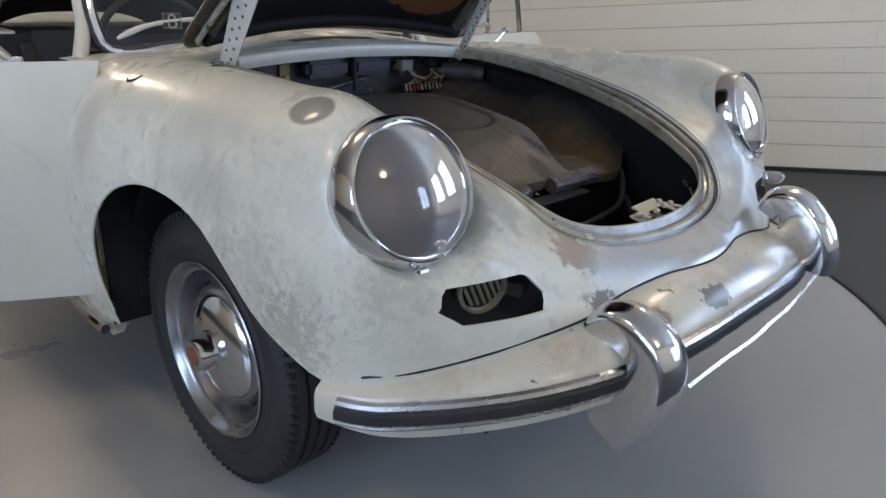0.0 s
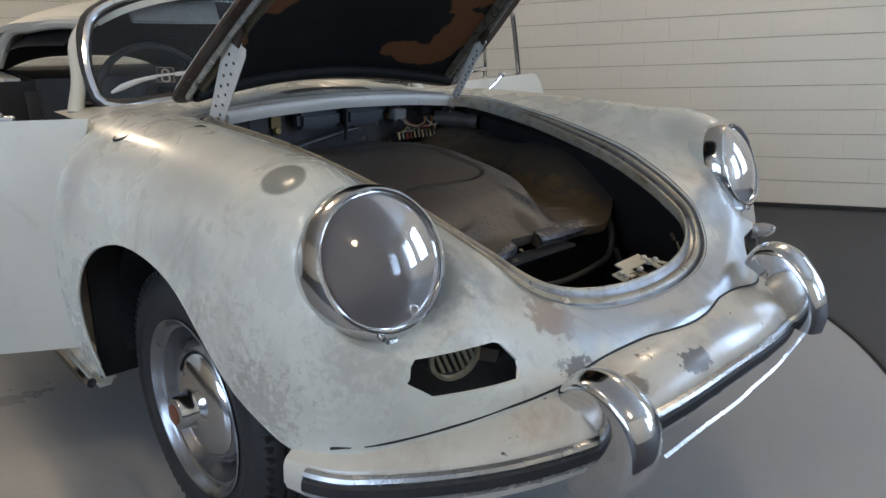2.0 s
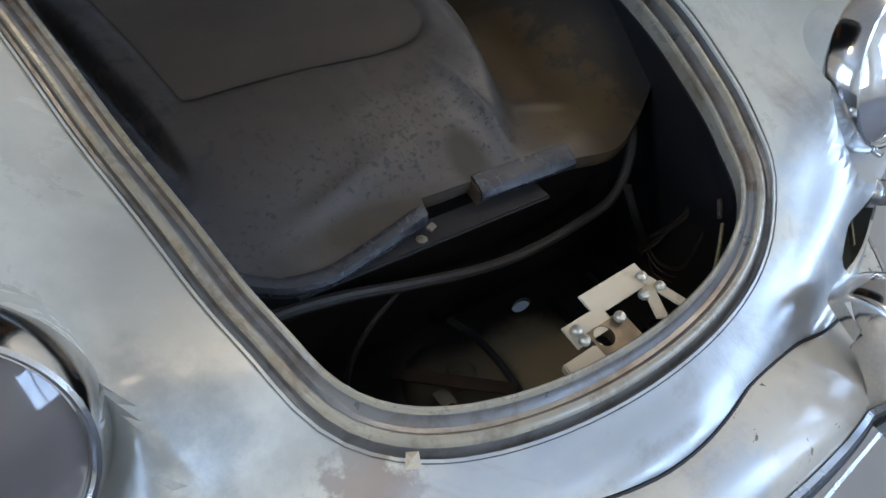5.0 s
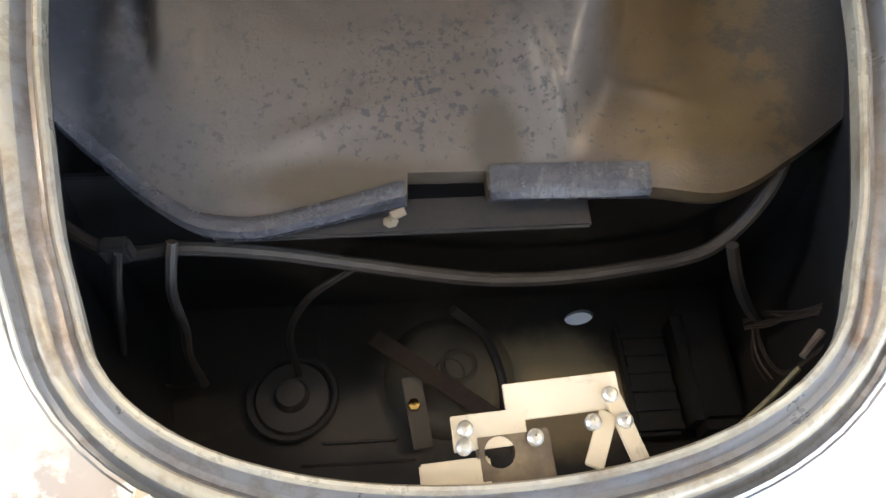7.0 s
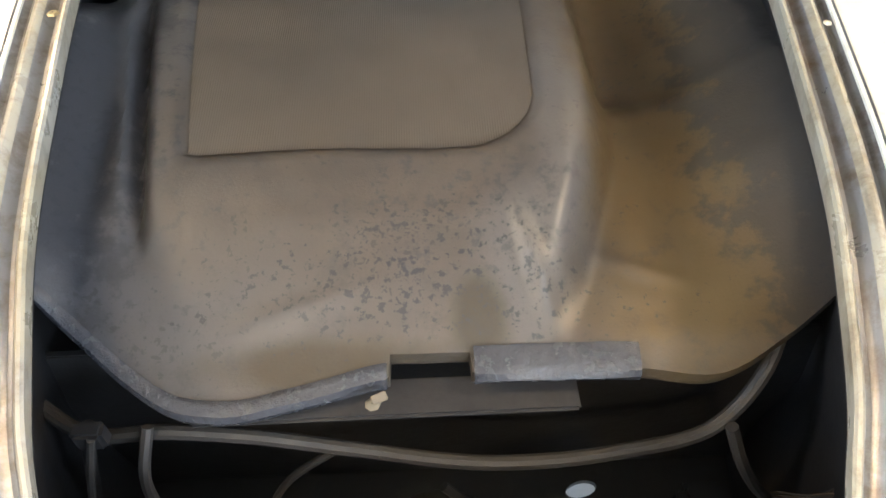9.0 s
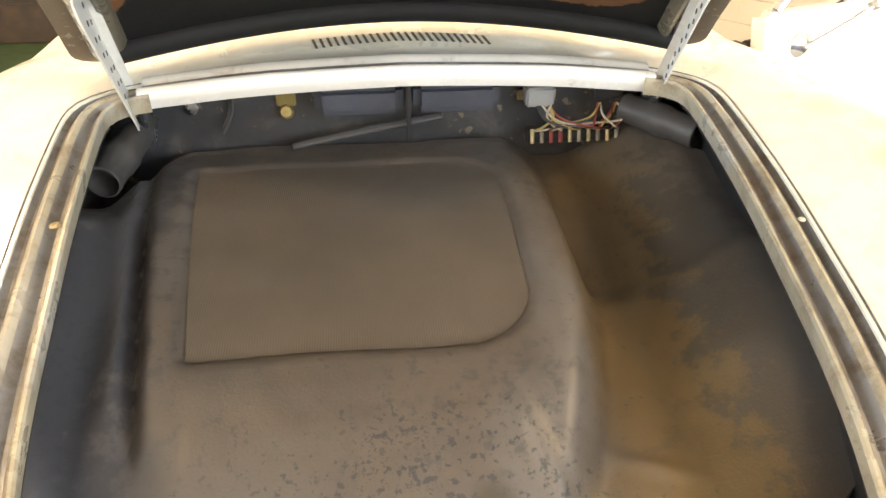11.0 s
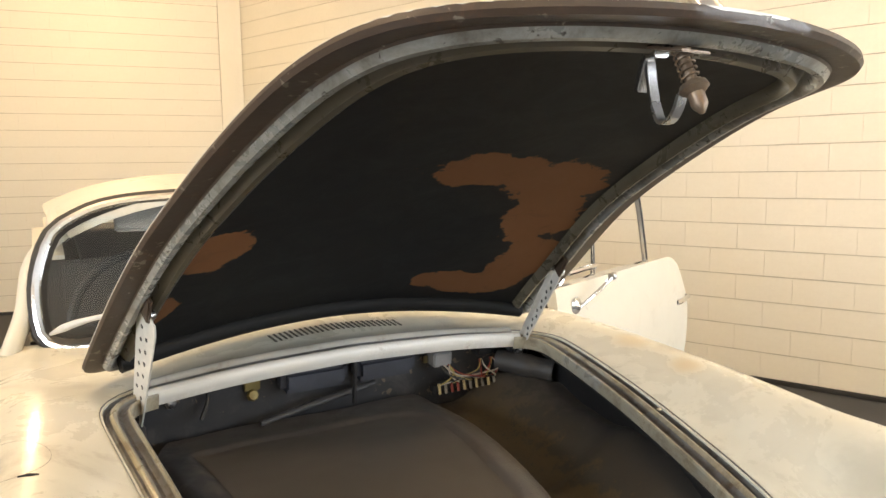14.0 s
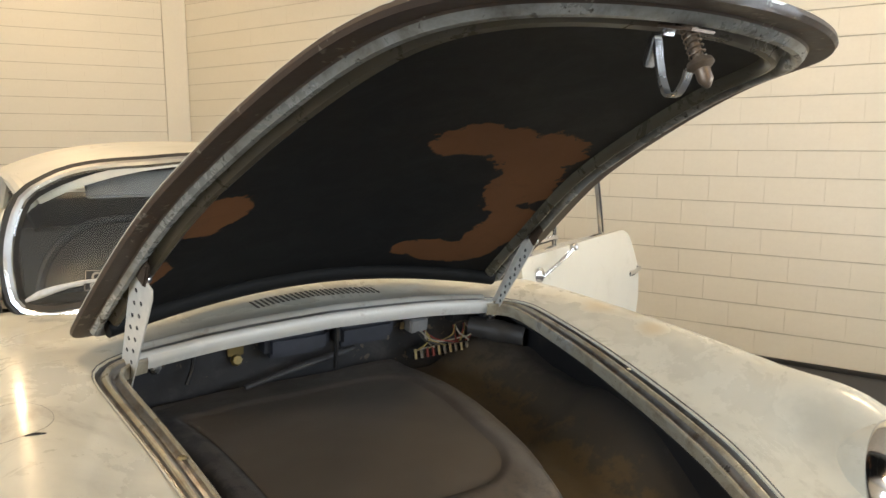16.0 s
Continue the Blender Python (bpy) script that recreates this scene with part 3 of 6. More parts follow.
part("edge_strip", lathe([(2.426, -0.003), (2.43, 0.003), (2.446, 0.003), (2.452, -0.003)], 160, pose(0, 1.166, 0)), RUBBER, turntable, "black edge strip of the turntable")


def ceiling_lamp(x, y):
    c = thing("ceiling_lamp", "round warm glowing ceiling lamp", "lamp", "ceiling lamps", at=(x, y, ROOM_H))
    part("lamp_housing", lathe([(0.001, 0.0), (0.13, 0.0), (0.14, -0.04), (0.13, -0.06), (0.12, -0.06), (0.118, -0.02)], 40), BOXGREY, c)
    part("lamp_glass", lathe([(0.117, -0.05), (0.10, -0.068), (0.05, -0.08), (0.001, -0.083)], 40), LAMP_GLOW, c)
    bulb_lamp("ceiling_bulb", (x, y, ROOM_H - 0.22), BULB, (1.0, 0.70, 0.38), 0.2)


BULB = 96.0
for x, y in ((-0.9, 1.6), (-2.6, -0.6), (2.5, -0.5), (-0.7, -4.1), (-0.4, 5.1)):
    ceiling_lamp(x, y)

# brown covered bench with a green cloth, far behind the car
bench = thing("storage_bench", "brown leather covered bench standing on a green cloth", "bench", at=(-3.10, 5.80, 0))
part("cushion", box(-0.75, -0.3, 0.32, 0.75, 0.3, 0.62, 0.06), CURTAIN, bench)
part("bench_base", box(-0.72, -0.27, 0.012, 0.72, 0.27, 0.32, 0.01), CURTAIN, bench)
part("backrest", box(-0.75, 0.1, 0.62, 0.72, 0.34, 1.32, 0.06), CURTAIN, bench)
tagged(part("floor_cloth", box(-4.1, 4.05, -0.003, -2.05, 5.55, 0.010, 0.003), GREEN), "green cloth spread on the floor under the bench", "cloth")

# ---------------------------------------------------------------- the car: body shell
car = thing("car", "old cream coupe under restoration with open hood and doors", "car")
car.matrix_world = LEAN

# plan and height curves of the front body
half_w = curve([-0.835, -0.815, -0.785, -0.734, -0.69, -0.65, -0.62, -0.58, -0.52, -0.43, -0.2, 0.43, 1.0], [0.02, 0.18, 0.34, 0.50, 0.595, 0.665, 0.708, 0.745, 0.778, 0.802, 0.826, 0.857, 0.865])
top_mid = curve([-0.835, -0.825, -0.81, -0.78, -0.75, -0.70, -0.65, -0.5, -0.3, 0.0, 0.4, 0.55, 0.66], [0.54, 0.598, 0.626, 0.644, 0.656, 0.679, 0.70, 0.755, 0.805, 0.865, 0.905, 0.925, 0.935])
crown = curve([-0.82, -0.2, 0.1, 0.38, 0.66], [0, 0, 0.008, 0.030, 0.026])
crest_z = curve([-0.835, -0.82, -0.78, -0.75, -0.70, -0.64, -0.58, -0.50, -0.44, -0.25, 0.1, 0.5, 0.66], [0.54, 0.600, 0.630, 0.643, 0.675, 0.745, 0.86, 0.93, 0.95, 0.952, 0.945, 0.922, 0.900])
crest_x = curve([-0.82, -0.66, -0.55, -0.3, 0.5, 1.0], [0.02, 0.50, 0.63, 0.64, 0.65, 0.65])
low_z = curve([-0.82, -0.74, -0.6, -0.3, 0.3, 1.0], [0.52, 0.50, 0.42, 0.36, 0.30, 0.28])


def section(y, n=60):
    """Half of the body's section at y, from the middle of the top to the lower edge."""
    W, H, C, X, B = (float(f(y)) for f in (half_w, top_mid, crest_z, crest_x, low_z))
    X = min(X, 0.86 * W)
    zm = B + 0.62 * (C - B)
    K = float(crown(y))
    P = np.array([(0, H + K), (0.4 * X, H + 0.75 * K + 0.05 * (C - H)), (0.75 * X, H + 0.5 * (C - H)), (X, C), (X + 0.62 * (W - X), C - 0.16 * (C - zm) - 0.02), (W - 0.012, zm + 0.18 * (C - zm)), (W, zm - 0.1 * (zm - B)), (W - 0.006, B + 0.35 * (zm - B)), (W - 0.03, B)])
    s = np.r_[0, np.cumsum(np.linalg.norm(np.diff(P, axis=0), axis=1))]
    t = np.linspace(0, s[-1], n)
    return np.stack([curve(s, P[:, 0])(t), curve(s, P[:, 1])(t)], 1)


def body_z(x, y):
    """Height of the body's upper side."""
    h = section(y, 90)
    k = int(np.argmax(h[:, 0] > 0.97 * h[:, 0].max()))
    return float(np.interp(abs(x), h[:k, 0], h[:k, 1]))


def headlight_pose(s):
    return pose(s * 0.634, -0.566, 0.826, 90 - 24, 0, s * 5)


def body_mesh(y0, y1, n=110, m=80):
    ys = y0 + (y1 - y0) * np.linspace(0, 1, n) ** 1.7
    vs = []
    for y in ys:
        h = section(y, m)
        for x, z in np.r_[h[::-1] * (-1, 1), h[1:]]:
            vs.append((x, y, z))
    # the skin stays behind the headlight rings and sinks into a shallow valley round them
    for m1 in (headlight_pose(-1), headlight_pose(1)):
        back = m1.inverted()
        for i, v in enumerate(vs):
            p = back @ Vector(v)
            r = math.hypot(p.x, p.y)
            limit = -0.020 + 1.15 * (r - 0.128)
            if r < 0.24 and -0.25 < limit < p.z:
                p.z = limit
                vs[i] = tuple(m1 @ p)
    w = 2 * m - 1
    return mesh_of("body", vs, grid_faces(n, w) + [tuple(range(w))[::-1]])


def opening(grow=0.0, n=180):
    """The hood opening's outline in the plan, evenly spaced, moved outwards by grow."""
    side = curve([-0.62, -0.55, -0.50, -0.40, -0.30, -0.10, 0.10, 0.30, 0.37], [0.290, 0.328, 0.347, 0.368, 0.388, 0.414, 0.440, 0.464, 0.470])
    right = [(float(side(y)), y) for y in np.linspace(-0.545, 0.31, 24)]
    corner = [(0.420 + 0.046 * math.cos(a), 0.325 + 0.042 * math.sin(a)) for a in np.linspace(0.15, 1.4, 8)]
    back = [(x, 0.385 - 0.018 * (x / 0.43) ** 2) for x in np.linspace(0.41, -0.41, 24)]
    front = [(0.330 * math.sin(a), -0.55 - 0.135 * math.cos(a) ** 0.95) for a in np.linspace(-1.5, 1.5, 30)]
    P = np.array(front + right + corner + back + [(-x, y) for x, y in corner[::-1]] + [(-x, y) for x, y in right[::-1]])
    P = np.r_[P, P[:1]]
    s = np.r_[0, np.cumsum(np.linalg.norm(np.diff(P, axis=0), axis=1))]
    t = np.linspace(0, s[-1], n, endpoint=False)
    Q = np.stack([np.interp(t, s, P[:, 0]), np.interp(t, s, P[:, 1])], 1)
    for _ in range(2):
        Q = (np.roll(Q, 1, 0) + 2 * Q + np.roll(Q, -1, 0)) / 4
    T = np.roll(Q, -2, 0) - np.roll(Q, 2, 0)
    T /= np.linalg.norm(T, axis=1)[:, None]
    for _ in range(3):
        T = (np.roll(T, 1, 0) + T + np.roll(T, -1, 0)) / 3
    return Q + grow * np.stack([T[:, 1], -T[:, 0]], 1)


LIP = 0.050
arch_line = smooth_path([(-0.62, 0.45, 0), (-0.55, 0.488, 0), (-0.472, 0.520, 0), (-0.369, 0.580, 0), (-0.312, 0.628, 0), (-0.252, 0.672, 0), (-0.18, 0.712, 0), (-0.06, 0.735, 0), (0.06, 0.726, 0), (0.20, 0.665, 0), (0.30, 0.54, 0), (0.318, 0.40, 0), (0.29, 0.285, 0), (0.27, 0.15, 0)], 40)
arch = [(p[0], p[1]) for p in arch_line] + [(-0.62, 0.15)]
arch_cut = [([(x, y, z) for x in (s * 0.52, s * 1.0) for y, z in arch], prism(arch, 0, 1)[1]) for s in (-1, 1)]
slot = [(-0.094, -0.004), (-0.088, 0.003), (-0.082, 0.022), (-0.072, 0.034), (0.075, 0.034), (0.088, 0.028), (0.105, -0.005), (0.098, -0.02), (0.085, -0.032), (-0.062, -0.034), (-0.076, -0.020), (-0.086, -0.012)]


def slot_pose(s):
    return pose(s * 0.546, -0.70, 0.648, 90, 0, -s * 18)


def slot_cut(s):
    return moved(prism([(-s * 0.86 * x, 0.92 * z) for x, z in slot], -0.12, 0.12), slot_pose(s))


shell = cut(body_mesh(-0.835, 0.66), [prism([tuple(p) for p in opening(LIP - 0.002)], 0.5, 1.3), *arch_cut, slot_cut(-1), slot_cut(1), box(-1.0, 0.470, 0.05, -0.745, 0.80, 0.885)], 0.004)
shell.materials.append(CREAM)
part("body", shell, CREAM, car, "cream painted body shell with bare and primed patches")


def rim_sweep(profile, closed=True, sel=None):
    """A strip swept round the hood opening: (offset outwards, height over the body)."""
    rings = []
    for d, h in profile:
        O = opening(d)
        rings.append([(x, y, body_z(x, y) + h) for x, y in O])
    n = len(rings[0])
    vs = [p for r in rings for p in r]
    return vs, [f for f in grid_faces(len(rings), n, False, True, True) if not all(vs[i][1] > 0.350 and abs(vs[i][0]) < 0.415 for i in f)]


part("rim_edge", rim_sweep([(0.003, -0.030), (-0.001, -0.012), (-0.002, -0.002), (0.000, 0.001), (0.003, 0.001), (0.006, -0.003)]), RIM_PAINT, car, "pale worn edge of the hood opening")
part("opening_rim", rim_sweep([(0.0058, -0.0032), (0.009, -0.009), (0.014, -0.012), (0.020, -0.010), (0.024, -0.004)]), BARE, car, "scratched bare steel rain channel round the hood opening")
part("rim_crest", rim_sweep([(0.0238, -0.0042), (0.026, -0.001), (0.030, 0.0004), (0.034, -0.001), (0.0365, -0.004)]), RIM_PAINT, car, "yellowed crest between the rim's channels")
part("rim_seal", rim_sweep([(0.0363, -0.0038), (0.039, -0.009), (0.043, -0.011), (0.047, -0.008), (0.0500, -0.001), (0.053, 0.0014)]), RIM_GREY, car, "dirty outer seal channel of the rim")
# the white painted lip in front of the cowl
lip_pts = [q for q in opening(0.0) if q[1] > 0.345 and abs(q[0]) < 0.43]
lip_pts.sort(key=lambda q: q[0])
def cowl_strip(profile):
    return [(x, y + d, body_z(x, y + d) + h) for x, y in lip_pts for d, h in profile], grid_faces(len(lip_pts), len(profile), flip=True)


part("cowl_lip", cowl_strip(((0.016, -0.030), (0.006, -0.014), (0.002, -0.004), (0.003, 0.004), (0.007, 0.008), (0.013, 0.009), (0.018, 0.007), (0.021, 0.000))), WHITE_LIP, car, "glossy white painted lip along the cowl")
part("cowl_channel", cowl_strip(((0.020, 0.001), (0.027, -0.003), (0.036, -0.003), (0.041, 0.001))), RIM_GREY, car, "grimy channel behind the white lip")
part("cowl_rail", cowl_strip(((0.040, 0.000), (0.043, 0.006), (0.048, 0.009), (0.055, 0.009), (0.060, 0.006), (0.064, 0.001))), RAIL_GREY, car, "worn grey seal rail across the cowl")

# arch lips and wheel wells
for s in (-1, 1):
    pts = []
    for y, z in arch[:-1]:
        if z < 0.30 or y < -0.53:
            continue
        h = section(y, 120)
        k = int(np.argmax(h[:, 0]))
        x = float(np.interp(z, h[k:, 1][::-1], h[k:, 0][::-1])) if z < h[k, 1] else float(np.interp(-z, -h[60:k + 1, 1], h[60:k + 1, 0]))
        pts.append((s * (x - 0.003), y, z))
    part("arch_lip", tube(pts, 0.004, 6), CREAM, car)
    line = [p for p in arch_line if p[0] > -0.47 and p[1] > 0.30]
    well = [(s * x, p[0] * 1.02, 0.012 + p[1] * 1.01) for x in (0.755, 0.52) for p in line]
    part("well_rear_panel", box(s * 0.655 - 0.165, 0.330, 0.285, s * 0.655 + 0.165, 0.342, 0.72), DARK, car)
    part("wheel_well", (well, grid_faces(2, len(line)) + [tuple(range(len(line), 2 * len(line)))]), DARK, car, smooth=0)

# rear end of the front body: rockers under the doors
for s in (-1, 1):
    part("rocker", box(s * 0.80 - 0.03, 0.36, 0.235, s * 0.80 + 0.03, 1.95, 0.30, 0.015), CREAM, car)
    strip = part("rocker_trim", tube([(s * 0.842, 0.34, 0.275), (s * 0.846, 0.36, 0.272), (s * 0.846, 1.9, 0.262)], 0.013, 8), CHROME, car, "chrome trim strip along the rocker")

# ---------------------------------------------------------------- wheels
def wheel(side):
    w = new("wheel")
    w.parent = car
    w.matrix_local = pose(side * 0.660, -0.008, 0.326, 0, 0, 1) @ pose(0, 0, 0, 0, side * 90, 0)
    tread = [(0.322, -0.056), (0.326, -0.05), (0.326, -0.034), (0.319, -0.032), (0.319, -0.026), (0.326, -0.024), (0.326, -0.006), (0.319, -0.004), (0.319, 0.004), (0.326, 0.006), (0.326, 0.024), (0.319, 0.026), (0.319, 0.032), (0.326, 0.034), (0.326, 0.05), (0.322, 0.056)]
    tyre = lathe([(0.195, -0.055), (0.205, -0.068), (0.24, -0.078), (0.28, -0.080), (0.305, -0.072)] + tread + [(0.305, 0.072), (0.297, 0.0745), (0.295, 0.0765), (0.28, 0.080), (0.25, 0.079), (0.247, 0.081), (0.243, 0.079), (0.225, 0.074), (0.205, 0.068), (0.195, 0.055)], 96)
    lugs = []
    for side_z in (-0.062, 0.062):
        for k in range(84):
            a = 2 * math.pi * k / 84
            lugs.append(moved(box(0.303, -0.0065, -0.010, 0.3252, 0.0065, 0.007, 0.002), pose(0, 0, side_z, 0, 0, math.degrees(a))))
    part("tyre", join([tyre] + lugs), RUBBER, w, "black tyre with a grooved tread")
    part("rim", lathe([(0.198, 0.052), (0.211, 0.070), (0.2135, 0.075), (0.2105, 0.078), (0.205, 0.074), (0.199, 0.062), (0.192, 0.054), (0.186, 0.052), (0.178, 0.030), (0.172, 0.012), (0.166, 0.006), (0.158, 0.010), (0.148, 0.030), (0.140, 0.040), (0.130, 0.044), (0.118, 0.044), (0.05, 0.040), (0.001, 0.040)], 72), SILVER, w, "dull silver steel wheel rim")
    for k in range(10):
        a = 2 * math.pi * k / 10
        part("vent_slot", moved(box(0.150, -0.017, 0.020, 0.158, 0.017, 0.0275, 0.003), pose(0, 0, 0, 0, 0, math.degrees(a))), DARK, w)
    cap = part("hub_cap", lathe([(0.128, 0.040), (0.129, 0.046), (0.124, 0.052), (0.112, 0.058), (0.09, 0.066), (0.065, 0.071), (0.052, 0.072), (0.045, 0.075), (0.041, 0.084), (0.040, 0.104), (0.036, 0.112), (0.028, 0.115), (0.001, 0.116)], 64), CHROME, w, "domed chrome hub cap")
    part("cap_badge", lathe([(0.024, 0.1152), (0.023, 0.1185), (0.012, 0.120), (0.001, 0.1205)], 32), plain("badge_enamel", (0.22, 0.08, 0.04), 0.3), w, "small enamel badge on the hub cap")
    return w


wheel(-1)
wheel(1)

# ---------------------------------------------------------------- bumper
def bumper_front(x):
    return -0.905 + 0.335 * (abs(x) / 0.80) ** 3.2 + 0.05 * max(0.0, (abs(x) - 0.745) / 0.055) ** 2


def bumper_sweep(sec, x0=-0.80, x1=0.80, n=81, shrink=0.0):
    xs = [x for x in np.sin(np.linspace(-1, 1, n) * math.pi / 2) * 0.80 if x0 - 1e-6 <= x <= x1 + 1e-6]
    vs = []
    for x in xs:
        y, z = bumper_front(x), 0.565 - 0.072 * (abs(x) / 0.8) ** 2.2
        t = Vector((1, (bumper_front(x + 0.002) - bumper_front(x - 0.002)) / 0.004, 0)).normalized()
        nrm = Vector((-t.y, t.x, 0))
        k = 1 - shrink * max(0, (abs(x) - 0.7) / 0.1) ** 2
        for d, h in sec:
            d = d if d < 0 else d * (1 - 0.55 * shrink * 2 * max(0, (abs(x) - 0.74) / 0.06) ** 2)
            if h > 0.012 and shrink:
                e = min(1.0, max(0.0, (abs(x) - 0.12) / 0.60))
                h *= 1 - 0.55 * e * e * (3 - 2 * e)
            vs.append((x + nrm.x * d, y + nrm.y * d, z + h * k))
    n, m = len(xs), len(sec)
    return vs, grid_faces(n, m) + [tuple(range(m)), tuple(range((n - 1) * m, n * m))[::-1]]


bump_part = part("bumper", bumper_sweep([(0.135, 0.060), (0.10, 0.060), (0.06, 0.052), (0.028, 0.035), (0.010, 0.014), (0.003, -0.008), (0.003, -0.05), (0.012, -0.072), (0.04, -0.088), (0.06, -0.088), (0.06, -0.06)], shrink=0.25), BUMPER_PAINT, car, "cream painted front bumper with stains and chips")
part("bumper_trim", bumper_sweep([(0.004, 0.002), (-0.004, 0.000), (-0.008, -0.006), (-0.006, -0.012), (-0.006, -0.036), (-0.008, -0.041), (-0.004, -0.047), (0.004, -0.050)], -0.79, 0.79), DULL, bump_part, "dull chrome moulding along the bumper")
part("rubber_insert", bumper_sweep([(-0.005, -0.011), (-0.011, -0.015), (-0.012, -0.024), (-0.011, -0.033), (-0.005, -0.037)], -0.785, 0.785), RUBBER, bump_part, "black rubber insert of the moulding")


# thin dark tube along the junction stands in for the shade in the bumper gap
seal = []
for x in np.linspace(-0.745, 0.745, 75):
    z0, e = 0.565 - 0.072 * (abs(x) / 0.8) ** 2.2, min(1.0, max(0.0, (abs(x) - 0.12) / 0.60))
    for y in np.linspace(0.0, 0.16, 81):
        h = float(np.interp(y, [0.0, 0.010, 0.028, 0.06, 0.10], [0.0, 0.014, 0.035, 0.052, 0.060])) * (1 - 0.55 * e * e * (3 - 2 * e))
        if y > 0.01 and abs(x) < float(half_w(bumper_front(x) + y)) and body_z(x, bumper_front(x) + y) > z0 + h:
            seal.append((x, bumper_front(x) + y - 0.001, z0 + h + 0.001))
            break
if len(seal) > 3:
    part("bumper_gap_shade", tube(smooth_path(seal[::3], 80), 0.0024, 6), DARK, car, "dark line drawn for the shaded gap between bumper and body")


def guard(x0):
    """A bumper guard: a ridged blade with deep sides, bent over the bumper."""
    if x0 < 0:
        path = smooth_path([(0, -0.780, 0.590), (0, -0.800, 0.617), (0, -0.830, 0.630), (0, -0.880, 0.622), (0, -0.920, 0.592), (0, -0.936, 0.555), (0, -0.930, 0.505), (0, -0.905, 0.445), (0, -0.872, 0.385)], 30)
        deep = lambda f: -0.050 - 0.022 * f
    else:
        path = smooth_path([(0, -0.762, 0.655), (0, -0.778, 0.686), (0, -0.805, 0.700), (0, -0.845, 0.696), (0, -0.885, 0.665), (0, -0.920, 0.618), (0, -0.932, 0.575), (0, -0.928, 0.535)], 26)
        deep = lambda f: -0.090 + 0.030 * f
    vs = []
    for i, p in enumerate(path):
        a, b = path[max(0, i - 1)], path[min(len(path) - 1, i + 1)]
        t = (Vector(b) - Vector(a)).normalized()
        f = i / (len(path) - 1)
        w = 0.037 + 0.004 * math.sin(math.pi * f)
        skirt = deep(f)
        for c, bulge in ((-0.97, skirt), (-1, skirt * 0.6), (-1, -0.006), (-0.97, 0.0), (-0.88, 0.004), (-0.55, 0.0095), (-0.15, 0.0145), (0, 0.0152), (0.15, 0.0145), (0.55, 0.0095), (0.88, 0.004), (0.97, 0.0), (1, -0.006), (1, skirt * 0.6), (0.97, skirt)):
            vs.append(Vector(p) + Vector((c * w, 0, 0)) + Vector((0, t.z, -t.y)) * bulge)
    vs = [(v.x + x0, v.y, v.z) for v in vs]
    return vs, grid_faces(len(path), 15)


for s in (-1, 1):
    part("bumper_guard", cut(mesh_of("guard", *guard(s * 0.372)), [], 0.003), CHROME, bump_part, "chrome bumper guard")
strip = [(x, -0.936 + 0.05 * max(0.0, x) + 0.06 * max(0.0, x - 0.2), 0.498 + 0.012 * max(0.0, x) + 0.003 * noise.noise(Vector((x * 9, 0, 0)))) for x in np.linspace(-0.30, 0.44, 30)]
vs = [(x, y + dy, z + dz) for x, y, z in strip for dy, dz in ((-0.001, 0.0), (0.004, 0.004), (0.0045, 0.003), (-0.0005, -0.0012))]
part("plate_bracket", (vs, grid_faces(30, 4, False, True, True) + [(0, 1, 2, 3), (116, 117, 118, 119)]), DULL, bump_part, "bent metal strip hanging under the bumper", smooth=20)

# ---------------------------------------------------------------- headlights, horn and indicator
for s in (-1, 1):
    h = new("headlight")
    h.parent = car
    h.matrix_local = headlight_pose(s)
    part("headlight_pod", lathe([(0.120, -0.30), (0.129, -0.15), (0.1295, -0.06), (0.1285, -0.034), (0.120, -0.030)], 64), CREAM, h)
    ring = part("ring", lathe([(0.127, -0.036), (0.1295, -0.032), (0.1300, -0.026), (0.1275, -0.008), (0.1235, 0.006), (0.1185, 0.0135), (0.1145, 0.0150), (0.1115, 0.0125), (0.1105, 0.0085), (0.1090, 0.0090), (0.1080, 0.0065)], 96), CHROME, h, "chrome headlight ring")
    part("clamp_screw", lathe([(0.001, 0.012), (0.005, 0.011), (0.006, 0.006), (0.006, -0.006)], 12, pose(-0.035, -0.117, 0.010, 30, 0, 0)), DULL, ring)
    part("clamp_nut", join([lathe([(0.001, 0.014), (0.007, 0.013), (0.007, -0.02)], 6, pose(0.012 * s, -0.135, -0.018, 60, 0, 0)), box(-0.012, -0.141, -0.026, 0.012, -0.131, -0.012, 0.002)]), DULL, ring)
    cap = [(0.1095 * f, 0.0075 + 0.027 * (1 - f * f)) for f in np.linspace(0.01, 1, 18)]
    part("lens", lathe(cap + [(0.1085, 0.003)] + [(0.107 * f, 0.004 + 0.027 * (1 - f * f)) for f in np.linspace(1, 0.01, 14)], 72), DUSTY_LENS, h, "dusty domed headlight glass")
    part("reflector", lathe([(0.108, 0.002), (0.103, -0.002), (0.100, -0.008), (0.094, -0.012), (0.06, -0.036), (0.03, -0.055), (0.001, -0.058)], 56), REFLECTOR, h, "hazy grey reflector behind the glass")

horn = new("horn")
horn.parent = car
horn.matrix_local = pose(-0.520, -0.628, 0.648, 90, 0, -16)
part("horn_body", lathe([(0.001, -0.05), (0.045, -0.045), (0.052, -0.01), (0.05, 0.0), (0.001, 0.0)], 32), DUCT, horn)
